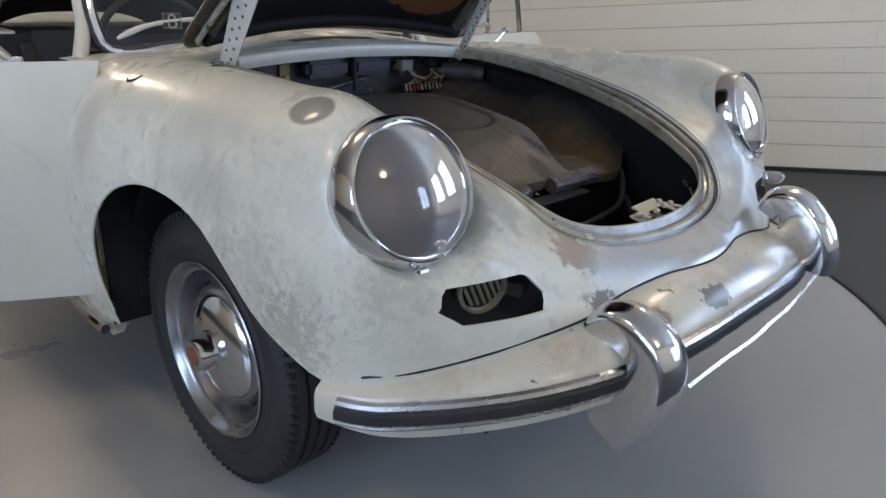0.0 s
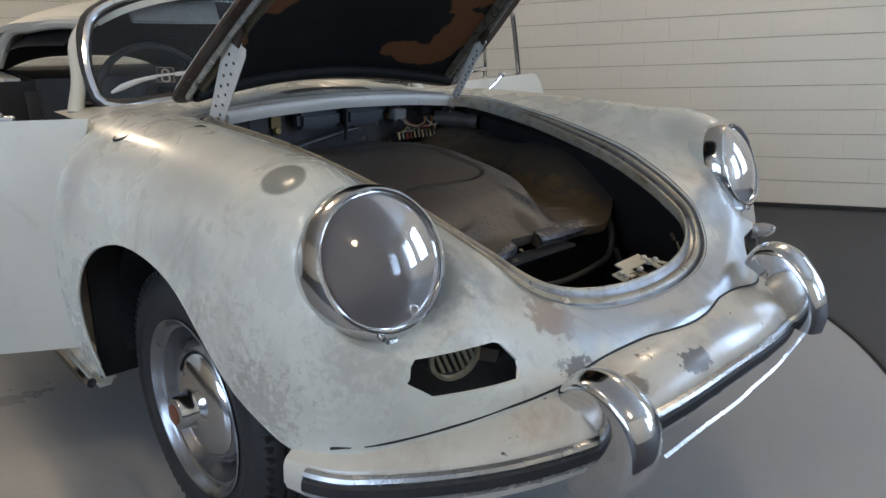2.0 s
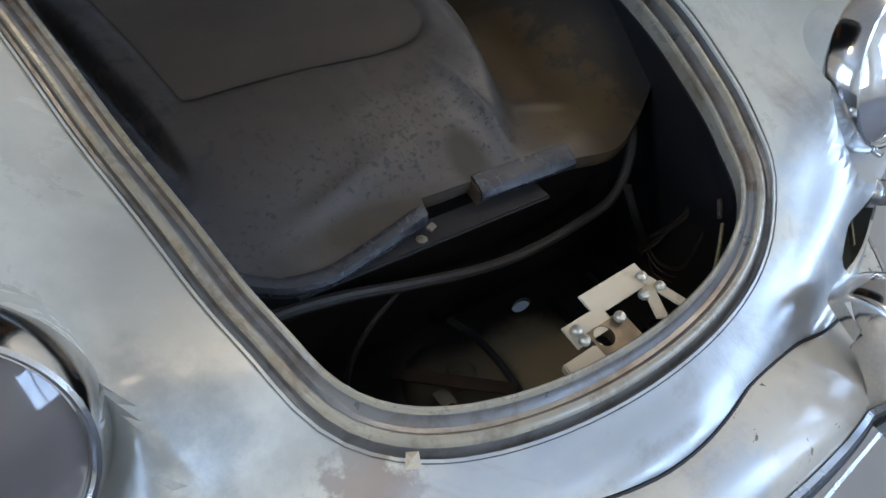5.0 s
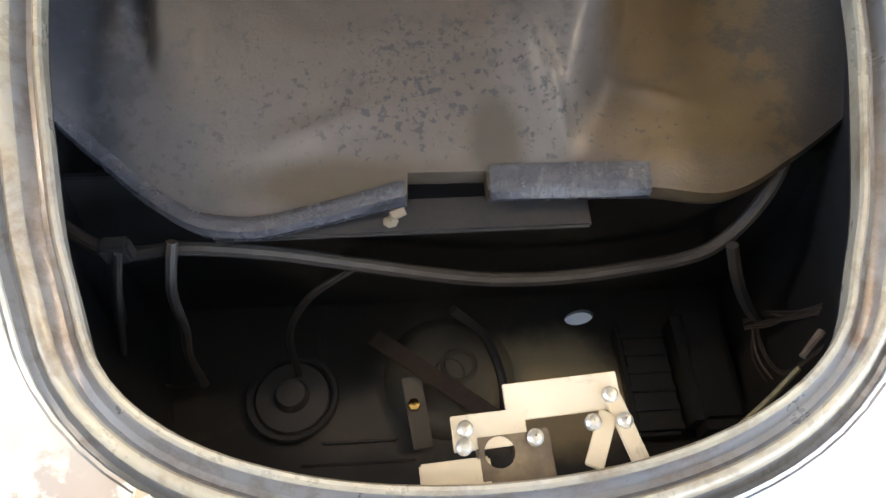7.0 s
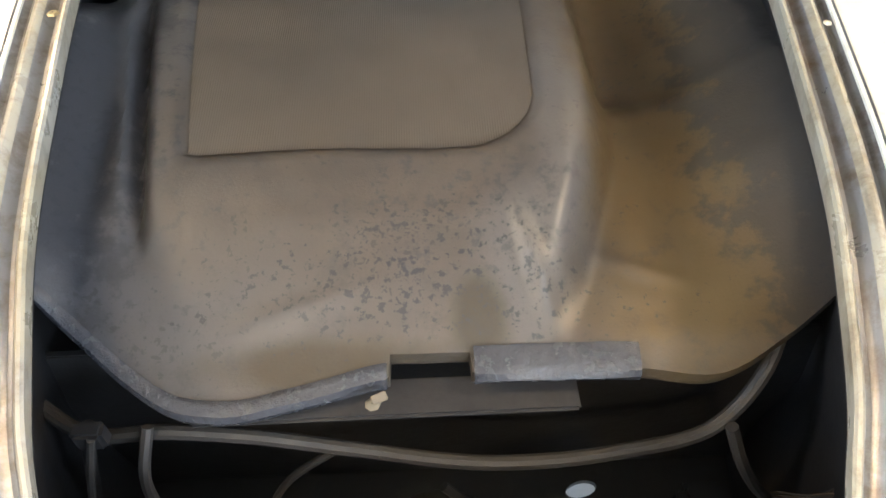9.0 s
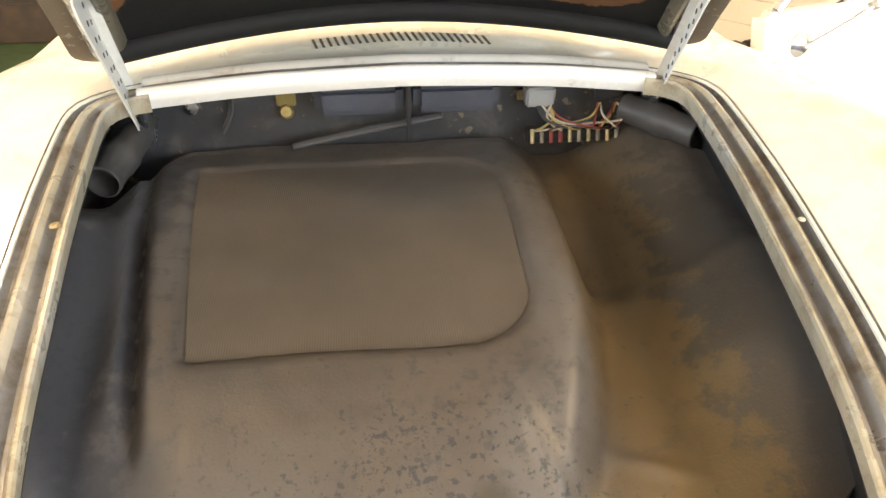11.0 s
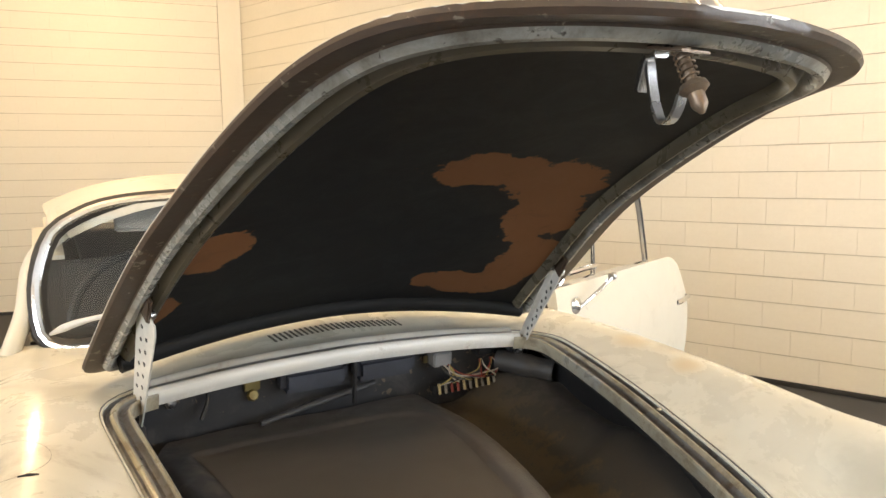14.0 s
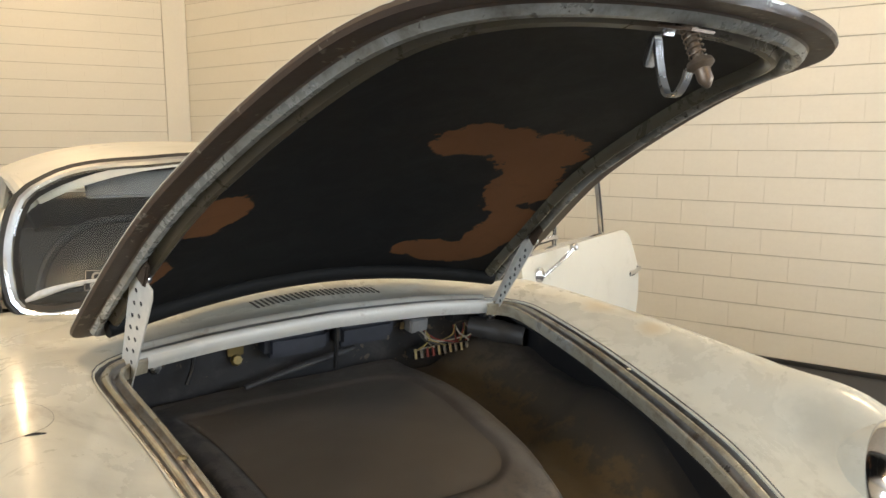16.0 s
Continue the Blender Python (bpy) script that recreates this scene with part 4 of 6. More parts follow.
part("horn_grille", join([moved(box(-0.034 + 0.012 * k, -0.040 + 0.006 * abs(k - 3), 0.0, -0.028 + 0.012 * k, 0.040 - 0.006 * abs(k - 3), 0.010, 0.002), pose(0, 0, 0, 0, 0, 25)) for k in range(6)] + [lathe([(0.043, 0.0), (0.050, 0.004), (0.050, 0.010), (0.043, 0.012)], 32)]), surface("tarnished_horn", (0.36, 0.33, 0.23), (0.22, 0.19, 0.13), 0.45, 0.3, 25, 120, 0.1), horn, "tarnished slotted horn grille")
part("horn_bracket", moved(box(0.04, -0.012, -0.02, 0.11, 0.012, -0.016), pose(0, 0, 0, 0, 0, -20)), DULL, horn)

ind = new("indicator")
ind.parent = car
ind.matrix_local = Matrix.Translation((0.600, -0.655, 0.664)) @ Vector((0.80, -0.58, 0.06)).to_track_quat("Z", "Y").to_matrix().to_4x4()
part("bulb_lens", lathe([(0.020, 0.0), (0.0215, 0.012), (0.020, 0.026), (0.0205, 0.028), (0.018, 0.042), (0.0185, 0.044), (0.014, 0.058), (0.009, 0.066), (0.001, 0.068)], 32), LENS, ind, "bare clear indicator lens")
part("bulb_core", lathe([(0.001, 0.052), (0.008, 0.05), (0.012, 0.04), (0.012, 0.0), (0.001, -0.001)], 24), plain("milky_bulb", (0.6, 0.57, 0.52), 0.4), ind)
part("bulb_holder", lathe([(0.024, 0.004), (0.026, -0.002), (0.024, -0.012), (0.014, -0.02), (0.014, -0.05), (0.001, -0.05)], 28), DULL, ind)
part("bracket", join([moved(box(-0.09, -0.008, -0.04, 0.0, 0.004, -0.037, 0.001), pose(0, 0, 0, 0, 0, 30)), moved(box(-0.09, -0.028, -0.04, 0.0, -0.016, -0.037, 0.001), pose(0, 0, 0, 0, 0, 40))]), YELLOWED, ind)

# fuel flap, a thin round gap on the fender
ring = [(-0.652 + 0.062 * math.cos(a), 0.15 + 0.066 * math.sin(a)) for a in np.linspace(0, 2 * math.pi, 40, endpoint=False)]
part("fuel_flap_gap", tube([(x, y, body_z(x, y) - 0.0001) for x, y in ring], 0.0005, 6, True), plain("gap_shade", (0.22, 0.21, 0.18)), car, "thin gap round the fuel flap")
part("flap_notch", tube([(x, y, body_z(x, y) + 0.001) for x, y in [(-0.732 + 0.017 * math.cos(a), 0.248 + 0.024 * math.sin(a)) for a in np.linspace(2.0, 5.2, 9)]], [0.0006, 0.0015, 0.0025, 0.0032, 0.0035, 0.003, 0.0024, 0.0014, 0.0006], 8), DARK, car, "dark crescent scratch on the fender")

part("flap_mark", tube([(x, 0.085, body_z(x, 0.085) + 0.0006) for x in (-0.632, -0.618, -0.606)], [0.0012, 0.003, 0.0012], 6), DARK, car)

# ---------------------------------------------------------------- cowl grille, windshield, roof
SLOTM = plain("dusty_slot", (0.09, 0.085, 0.07), 0.7)
grille = new("cowl_vent")
grille.parent = car
for k in range(25):
    x = -0.150 + 0.0128 * k
    y = 0.526 - 0.03 * (x / 0.2) ** 2
    a, b = (x + 0.004, y - 0.018), (x - 0.004, y + 0.018)
    v = []
    for px, py in ((a[0] - 0.0024, a[1]), (a[0] + 0.0024, a[1]), (b[0] + 0.0024, b[1]), (b[0] - 0.0024, b[1])):
        v.append((px, py, body_z(px, py) + 0.0012))
    part("vent_slot", (v + [(p[0], p[1], p[2] - 0.004) for p in v], [(0, 1, 2, 3), (4, 7, 6, 5), (0, 4, 5, 1), (1, 5, 6, 2), (2, 6, 7, 3), (3, 7, 4, 0)]), SLOTM, grille, smooth=0)

# half outline of the windshield: lower middle, lower corner, side, upper corner, upper middle
WS = smooth_path([(0.0, 0.645, 0.936), (0.25, 0.665, 0.930), (0.46, 0.715, 0.914), (0.55, 0.770, 0.898), (0.588, 0.810, 0.910), (0.602, 0.845, 0.975), (0.586, 0.895, 1.080), (0.556, 0.922, 1.140), (0.50, 0.94, 1.174), (0.25, 0.93, 1.217), (0.0, 0.92, 1.228)], 44)
ws_loop = [Vector((-x, y, z)) for x, y, z in WS] + [Vector(p) for p in WS[-2:0:-1]]
part("windshield_seal", tube(ws_loop, 0.022, 8, True), RUBBER, car, "black rubber windshield seal")
part("windshield_trim", tube([p + Vector((0, -0.016, 0.004)) for p in ws_loop], 0.011, 8, True), CHROME, car, "chrome windshield trim")
rows = len(WS)
vs = []
for x, y, z in WS:
    for c in np.linspace(-1, 1, 17):
        bow = 0.5 * (1 - c * c) * abs(x) * 0.16
        vs.append((c * x, y - bow, z))
pane = part("windshield", cut(mesh_of("pane", vs, grid_faces(rows, 17)), [], 0.005), PANE, car, "clear windshield glass")
pane.visible_shadow = False

roof_y = [0.90, 1.0, 1.2, 1.5, 1.85, 2.2, 2.55, 2.85]
roof_top = curve(roof_y, [1.236, 1.236, 1.226, 1.206, 1.178, 1.12, 1.02, 0.90])
roof_half = curve(roof_y, [0.53, 0.55, 0.56, 0.57, 0.57, 0.56, 0.54, 0.52])


def roof_mesh():
    vs = []
    for y in np.linspace(0.90, 2.85, 30):
        H, W = float(roof_top(y)), float(roof_half(y))
        for c in np.linspace(-1, 1, 33):
            vs.append((c * W, y + (0.04 if y < 1 else 0) * c * c, H - 0.085 * abs(c) ** 3.2 - 0.015 * c * c))
    return mesh_of("roof", vs, grid_faces(30, 33))


rm = cut(roof_mesh(), [], 0.02)
rm.materials.append(DOOR_PAINT)
part("roof", rm, DOOR_PAINT, car, "cream painted roof")
for s in (-1, 1):
    pil = smooth_path([(s * 0.664, 0.80, 0.880), (s * 0.628, 0.848, 0.965), (s * 0.600, 0.915, 1.075), (s * 0.545, 0.965, 1.128)], 12)
    part("windshield_pillar", tube(pil, 0.021, 12), DOOR_PAINT, car)
    part("cowl_side", box(s * 0.68 - 0.06, 0.60, 0.30, s * 0.68 + 0.06, 0.655, 0.875, 0.03), CREAM, car)
    part("roof_side", tube(smooth_path([(s * 0.543, 0.965, 1.126), (s * 0.545, 1.2, 1.118), (s * 0.54, 1.6, 1.085), (s * 0.53, 2.0, 1.03), (s * 0.54, 2.2, 0.90)], 24), 0.022, 10), DOOR_PAINT, car)
    part("quarter_panel", box(s * 0.54 - 0.08, 1.95, 0.25, s * 0.54 + 0.08, 3.0, 0.86, 0.05), DOOR_PAINT, car)
    # dark boards added over the pale quarter panels to imitate the cabin's shade
    part("jamb_dark_board", box(s * 0.54 - 0.078, 1.925, 0.25, s * 0.54 + 0.078, 1.947, 0.855, 0.004), SEATM, car, "dark board added over the door jamb to darken the cabin")
    part("side_dark_board", box(s * 0.45 - 0.006, 1.95, 0.25, s * 0.45 + 0.006, 2.94, 0.85, 0.003), SEATM, car)
part("cowl_skirt", (lambda: (lambda vs: (vs, grid_faces(2, 33)))([(x, 0.655, body_z(x, 0.655) - 0.001) for x in np.linspace(-0.70, 0.70, 33)] + [(x, 0.67 + 0.20 * (abs(x) / 0.7) ** 2, 0.938 - 0.055 * (abs(x) / 0.7) ** 2) for x in np.linspace(-0.70, 0.70, 33)]))(), CREAM, car)
# dark sheet added below the pale roof to imitate the shaded rear cabin
rear = [(c * 0.6 * float(roof_half(y)) / 0.64, y, float(roof_top(y)) - 0.03 - 0.15 * abs(c) ** 3.2) for y in np.linspace(1.30, 2.8, 12) for c in np.linspace(-1, 1, 21)]
part("cabin_dark_sheet", cut(mesh_of("lining", rear, grid_faces(12, 21)), [], 0.004), SEATM, car, "dark sheet added under the roof to darken the rear cabin")
for s in (-1, 1):
    part("sun_visor", moved(box(-0.15, -0.006, -0.045, 0.15, 0.006, 0.045, 0.005), pose(s * 0.27, 0.975, 1.165, -30, 0, 0)), BOXGREY, car, "grey folded sun visor")
part("dashboard", box(-0.66, 0.80, 0.72, 0.66, 0.95, 0.90, 0.04), SEATM, car)
part("cabin_floor", box(-0.76, 0.62, 0.22, 0.76, 3.0, 0.245), DARK, car)
part("tail_panel", box(-0.56, 2.95, 0.25, 0.56, 3.05, 0.86, 0.03), DOOR_PAINT, car)
part("parcel_shelf", box(-0.52, 2.1, 0.78, 0.52, 2.95, 0.82), SEATM, car)
for s in (-1, 1):
    seat = new("seat")
    seat.parent = car
    seat.location = (s * 0.34, 1.35, 0.24)
    part("seat_cushion", box(-0.24, -0.25, 0.04, 0.24, 0.22, 0.22, 0.05), SEATM, seat)
    part("backrest", moved(box(-0.23, -0.05, 0.0, 0.23, 0.06, 0.52, 0.045), pose(0, 0.24, 0.14, -14, 0, 0)), SEATM, seat)
wheel_pts = [(-0.33 + 0.20 * math.cos(a), 1.02 + 0.05 * math.sin(a), 0.86 + 0.19 * math.sin(a)) for a in np.linspace(0, 2 * math.pi, 36, endpoint=False)]
part("steering_wheel", tube(wheel_pts, 0.012, 8, True), RUBBER, car)
part("mirror_stalk", box(-0.09, 0.985, 1.12, 0.09, 1.0, 1.165, 0.008), DULL, car)
# wiper lying on the glass and a small sticker
part("wiper", tube(smooth_path([(-0.578, 0.735, 0.945), (-0.545, 0.712, 0.966), (-0.50, 0.685, 0.985), (-0.40, 0.655, 1.000), (-0.28, 0.635, 1.003), (-0.16, 0.620, 1.000)], 14), [0.004, 0.009, 0.008] + [0.006] * 11, 8), plain("white_wiper", (0.6, 0.6, 0.58), 0.4), car, "pale wiper arm on the glass")
st = new("window_sticker")
st.parent = car
st.matrix_local = pose(-0.447, 0.664, 0.996, 62, 0, -20) @ Matrix.Scale(0.8, 4)
part("sticker_back", box(-0.032, -0.030, 0, 0.032, 0.030, 0.002), plain("black_sticker", (0.02, 0.02, 0.02), 0.4), st, "small black sticker", smooth=0)
part("sticker_sign", lathe([(0.008, 0.003), (0.014, 0.003)], 16, pose(0.0, 0.010, 0)), WIRE_WHITE, st, smooth=0)
part("sticker_sign", lathe([(0.010, 0.003), (0.017, 0.003)], 16, pose(0.0, -0.013, 0)), WIRE_WHITE, st, smooth=0)
part("sticker_border", tube([(-0.029, -0.027, 0.003), (0.029, -0.027, 0.003), (0.029, 0.027, 0.003), (-0.029, 0.027, 0.003)], 0.0015, 4, True), WIRE_WHITE, st, smooth=0)

# ---------------------------------------------------------------- doors
def door(side):
    """An open door. Local x runs from the hinge to the latch edge, local y faces out."""
    d = new("door")
    d.parent = car
    yaw = 21 if side > 0 else 180 - 27
    d.matrix_local = pose(0.758, 0.676, 0.0, 0, 0, yaw) if side > 0 else pose(-0.842, 0.488, 0.0, 0, 0, yaw)
    o = -1 if side > 0 else 1
    n, m, L = 34, 20, 1.10 if side > 0 else 0.97
    foot = 0.285 if side > 0 else 0.342
    vs = []
    for i in range(n):
        f = i / (n - 1)
        top = 0.915 - 0.030 * f - 0.05 * max(0, (f - 0.86) / 0.14) ** 2
        for j in range(m):
            g = j / (m - 1)
            z = foot + (top - foot) * g
            back = -0.16 * max(0.0, g - 0.42) ** 2 - 0.05 * max(0.0, 0.35 - g) ** 1.5
            front = 0.05 * max(0.0, g - 0.55) if side > 0 else -0.035 - 0.10 * max(0.0, g - 0.2)
            x = front + (L + back - front) * f
            bulge = 0.030 * math.sin(math.pi * min(1, 0.15 + 0.8 * g)) - 0.07 * max(0.0, g - 0.72) ** 1.3 * 2
            vs.append((x, o * bulge, z))
    skin = cut(mesh_of("skin", vs, grid_faces(n, m, flip=o > 0)), [], 0.035)
    skin.materials.append(DOOR_PAINT)
    part("door_skin", skin, DOOR_PAINT, d, "cream painted door skin")
    edge = [(vs[(n - 1) * m + j][0] + 0.003, vs[(n - 1) * m + j][1] - o * 0.012, vs[(n - 1) * m + j][2]) for j in range(m)]
    part("door_seal", tube(edge, 0.008, 6), RUBBER, d)
    yb = o * -0.012
    part("belt_trim", tube([(0.05, yb, 0.920), (0.45, yb, 0.910), (0.78, yb, 0.894)], 0.011, 8), CHROME, d, "chrome strip under the door glass")
    frame = smooth_path([(0.765, yb, 0.892), (0.70, yb, 1.03), (0.624, yb, 1.170), (0.611, yb, 1.190), (0.588, yb, 1.198), (0.42, yb, 1.20), (0.33, yb, 1.18), (0.22, yb, 1.08), (0.08, yb, 0.925)], 40)
    part("window_frame", tube(frame, 0.012, 8), CHROME, d, "chrome door window frame")
    part("vent_post", tube([(0.32, yb, 0.915), (0.275, yb, 1.13)], 0.008, 8), CHROME, d)
    part("vent_latch", join([tube([(0.30, yb + o * 0.012, 0.955), (0.22, yb + o * 0.02, 0.962), (0.12, yb + o * 0.012, 0.96)], 0.010, 8)]), CHROME, d)
    glass = part("vent_glass", box(0.13, yb - 0.002, 0.955, 0.30, yb + 0.002, 1.05), PANE, d, smooth=0)
    glass.visible_shadow = False
    if side > 0:
        mir = part("mirror_foot", lathe([(0.030, 0.0), (0.030, 0.006), (0.020, 0.014), (0.010, 0.018), (0.001, 0.019)], 24, pose(0.13, o * 0.028, 0.855, 90, 0, 0)), CHROME, d, "chrome mirror foot")
        part("mirror_arm", tube([(0.13, o * 0.045, 0.855), (0.22, o * 0.075, 0.91), (0.265, o * 0.085, 0.94)], 0.006, 8), CHROME, d)
        part("mirror_clamp", lathe([(0.001, 0.016), (0.011, 0.012), (0.013, 0.0), (0.011, -0.012), (0.001, -0.016)], 16, pose(0.268, o * 0.085, 0.942, 60, 0, 0)), DULL, d)
    HX = L - 0.13
    h = part("door_handle", join([tube(smooth_path([(HX, o * 0.055, 0.705), (HX + 0.05, o * 0.062, 0.708), (HX + 0.115, o * 0.058, 0.712)], 8), [0.012, 0.012, 0.011, 0.011, 0.010, 0.010, 0.010, 0.011], 10), lathe([(0.018, 0.0), (0.016, 0.03), (0.001, 0.034)], 16, pose(HX + 0.005, o * 0.028, 0.705, -o * 90, 0, 0)), lathe([(0.016, 0.0), (0.015, 0.032), (0.001, 0.034)], 16, pose(HX + 0.105, o * 0.02, 0.711, -o * 90, 0, 0))]), CHROME, d, "chrome door handle")
    part("inner_panel", box(0.06, -o * 0.06 - 0.012, foot + 0.01, 0.88, -o * 0.06 + 0.006, 0.85, 0.004), SEATM, d)
    part("hinge_cover", box(-0.03, -0.03 - o * 0.03, 0.70, 0.03, 0.03 - o * 0.03, 0.86, 0.01), DARK, d)
    return d


door(-1)
door(1)

# ---------------------------------------------------------------- hood
_hood_base = curve([0, 0.3, 0.6, 0.8, 1.0], [0.541, 0.491, 0.415, 0.36, 0.345])


def hood_side(v):
    """Half width of the hood, rounded off towards the tip."""
    w = float(_hood_base(v)) * max(0.0, 1 - max(0.0, (v - 0.62) / 0.38) ** 4.5) ** 0.5
    s = max(0.0, 0.085 - v * HOOD_LEN)
    return w - 0.085 + max(0.0, 0.085 ** 2 - s * s) ** 0.5


HOOD_LEN = 1.28


hood_y = curve([0, 0.25, 0.5, 0.75, 0.88, 1.0], [0.560, 0.335, 0.068, -0.28, -0.425, -0.528])
hood_z = curve([0, 0.25, 0.5, 0.75, 0.88, 1.0], [0.984, 1.158, 1.352, 1.522, 1.553, 1.556])


def hood_point(u, v, lift=0.0):
    """u from -1 to 1 across, v from the hinge edge to the tip, lift over the skin."""
    w = float(hood_side(v))
    v = v + 0.045 * (1 - v) ** 6 * (u * w / 0.53) ** 2
    y, z = float(hood_y(v)), float(hood_z(v))
    a, b = max(0.0, v - 0.01), min(1.0, v + 0.01)
    dy, dz = float(hood_y(b) - hood_y(a)), float(hood_z(b) - hood_z(a))
    k = math.hypot(dy, dz)
    d = lift - (0.072 * (1 - 0.2 * v ** 5) + 0.028 * (1 - v) ** 4) * abs(u * w / 0.53) ** 1.92
    e = min(1.0, max(0.0, (v - 0.62) / 0.25))
    twist = 0.013 * e * e * (3 - 2 * e) * (0.42 - u * w) / 0.84
    return (u * w, y + dz / k * d, z - dy / k * d + twist)


def hood_at(x, v, lift=0.0):
    return hood_point(x / max(1e-6, float(hood_side(v))), v, lift)



def hood_outline(n=200):
    """The hood's outline as (x, v * length), evenly spaced, with inward normals."""
    V = np.r_[np.linspace(0, 0.05, 24), np.sin(np.linspace(0.04, 1, 120) * math.pi / 2)]
    right = [(float(hood_side(v)), v * HOOD_LEN) for v in V]
    P = np.array([(-x, s) for x, s in right] + right[::-1][1:] + [(x, 0.0) for x in np.linspace(1, -1, 40) * right[0][0]])
    P = np.r_[P, P[:1]]
    s = np.r_[0, np.cumsum(np.linalg.norm(np.diff(P, axis=0), axis=1))]
    t = np.linspace(0, s[-1], n, endpoint=False)
    Q = np.stack([np.interp(t, s, P[:, 0]), np.interp(t, s, P[:, 1])], 1)
    T = np.roll(Q, -1, 0) - np.roll(Q, 1, 0)
    T /= np.linalg.norm(T, axis=1)[:, None]
    for _ in range(4):
        T = (np.roll(T, 1, 0) + T + np.roll(T, -1, 0)) / 3
        T /= np.linalg.norm(T, axis=1)[:, None]
    return Q, np.stack([T[:, 1], -T[:, 0]], 1)


HQ, HN = hood_outline()


def hood_inset(d):
    """The outline moved inwards by d, wider towards the tip."""
    k = np.clip((HQ[:, 1] / HOOD_LEN - 0.80) / 0.2, 0, 1)[:, None]
    return HQ + HN * d * (1 + 0.75 * k * k)


def hood_strip(profile):
    rings = [[hood_at(x, min(1.0, max(0.0, s / HOOD_LEN)), h) for x, s in hood_inset(d)] for d, h in profile]
    return [p for r in rings for p in r], grid_faces(len(rings), len(rings[0]), False, True)


hood = new("hood")
hood.parent = car
tagged(hood, "raised hood with a worn dark underside")
vs = [hood_point(u, v) for v in np.sin(np.linspace(0, 1, 41) * math.pi / 2) for u in np.linspace(-1, 1, 41)]
part("hood_skin", cut(mesh_of("skin", vs, grid_faces(41, 41)), [], 0.003), DOOR_PAINT, hood, "cream painted outer skin")
part("hood_flange", hood_strip([(0.0, 0.003), (-0.002, -0.003), (0.001, -0.009), (0.012, -0.011), (0.031, -0.012), (0.034, -0.017)]), HOODIN, hood, "rusty dark flange round the hood")
part("seal_channel", hood_strip([(0.031, -0.010), (0.034, -0.018), (0.039, -0.025), (0.045, -0.027), (0.051, -0.024), (0.055, -0.017), (0.058, -0.010)]), HOODBEAD, hood, "worn pale seal channel")
part("hood_frame", hood_strip([(0.056, -0.012), (0.061, -0.012), (0.065, -0.020), (0.070, -0.029), (0.077, -0.032), (0.083, -0.029), (0.087, -0.022), (0.090, -0.010)]), patched("olive_hood_frame", (0.105, 0.092, 0.062), (0.060, 0.052, 0.036), 0.27, [], dirt=(0.09, 0.05, 0.025), dirt_amount=0.7, dirt_scale=12, bump_strength=0.1), hood, "dark inner frame of the hood")
INNER = hood_inset(0.085)
right_side = INNER[INNER[:, 0] > 0]
right_side = right_side[np.argsort(right_side[:, 1])]
s0, s1 = float(INNER[:, 1].min()), float(INNER[:, 1].max())
vs = []
for f in np.sin(np.linspace(0, 1, 60) * math.pi / 2):
    s = s0 + (s1 - s0) * f
    w = float(np.interp(s, right_side[:, 1], right_side[:, 0]))
    if f > 0.999:
        w = 0.02
    vs += [hood_at(u * w, s / HOOD_LEN, -0.016) for u in np.linspace(-1, 1, 41)]
part("hood_liner", cut(mesh_of("liner", vs, grid_faces(60, 41)), [], 0.004), LINER, hood, "torn black liner showing brown board")
part("liner_roll", tube([hood_at(x, 0.058, -0.020) for x in np.linspace(-0.47, 0.47, 41)], 0.021, 12), LINER, hood, "rolled black edge of the liner")
# handle on the outer side near the tip, a tapered loop
hp = [Vector(hood_point(0, v, l)) for v, l in ((0.715, -0.004), (0.745, 0.010), (0.79, 0.030), (0.835, 0.040), (0.88, 0.036), (0.92, 0.018), (0.945, -0.004))]
hp = smooth_path(hp, 22)
vs = []
for i, p in enumerate(hp):
    f = i / 21
    t = (Vector(hp[min(21, i + 1)]) - Vector(hp[max(0, i - 1)])).normalized()
    up = Vector((1, 0, 0)).cross(t)
    w, k = 0.016 + 0.014 * math.sin(math.pi * min(1, f * 1.1)), 0.007 + 0.005 * f
    vs += [tuple(Vector(p) + Vector((w * math.cos(a), 0, 0)) + up * (k * math.sin(a))) for a in np.linspace(0, 2 * math.pi, 16, endpoint=False)]
part("hood_handle", (vs, grid_faces(22, 16, False, True)), CHROME, hood, "chrome hood handle")

# latch pin, spring and safety hook under the hood's tip
latch = new("hood_latch")
latch.parent = hood
LX = -0.036
RUSTY = surface("rusty_steel", (0.24, 0.19, 0.14), (0.15, 0.10, 0.07), 0.4, 0.6, 40, 200, 0.2)
m = Matrix.Translation((LX, -0.466, 1.543)) @ Vector((0, -0.50, -0.86)).to_track_quat("Z", "Y").to_matrix().to_4x4()
part("latch_plate", moved(box(-0.022, -0.038, -0.0015, 0.022, 0.036, 0.0015, 0.001), pose(LX, -0.452, 1.534, 6, 0, 4)), RUSTY, latch, "thin rusty latch plate")
part("plate_spacer", moved(box(-0.016, -0.012, -0.004, 0.016, 0.012, 0.005, 0.002), pose(LX, -0.452, 1.537, 6, 0, 4)), HOODIN, latch)
coil = [m @ Vector((0.0085 * math.cos(a), 0.0085 * math.sin(a), 0.002 + 0.050 * a / 50)) for a in np.linspace(0, 50, 170)]
part("spring", tube(coil, 0.0011, 5), RUSTY, latch, "rusty coil spring")
part("latch_pin", lathe([(0.001, -0.004), (0.006, -0.004), (0.006, 0.058), (0.008, 0.060), (0.008, 0.072), (0.003, 0.080), (0.001, 0.081)], 14, m), RUSTY, latch)
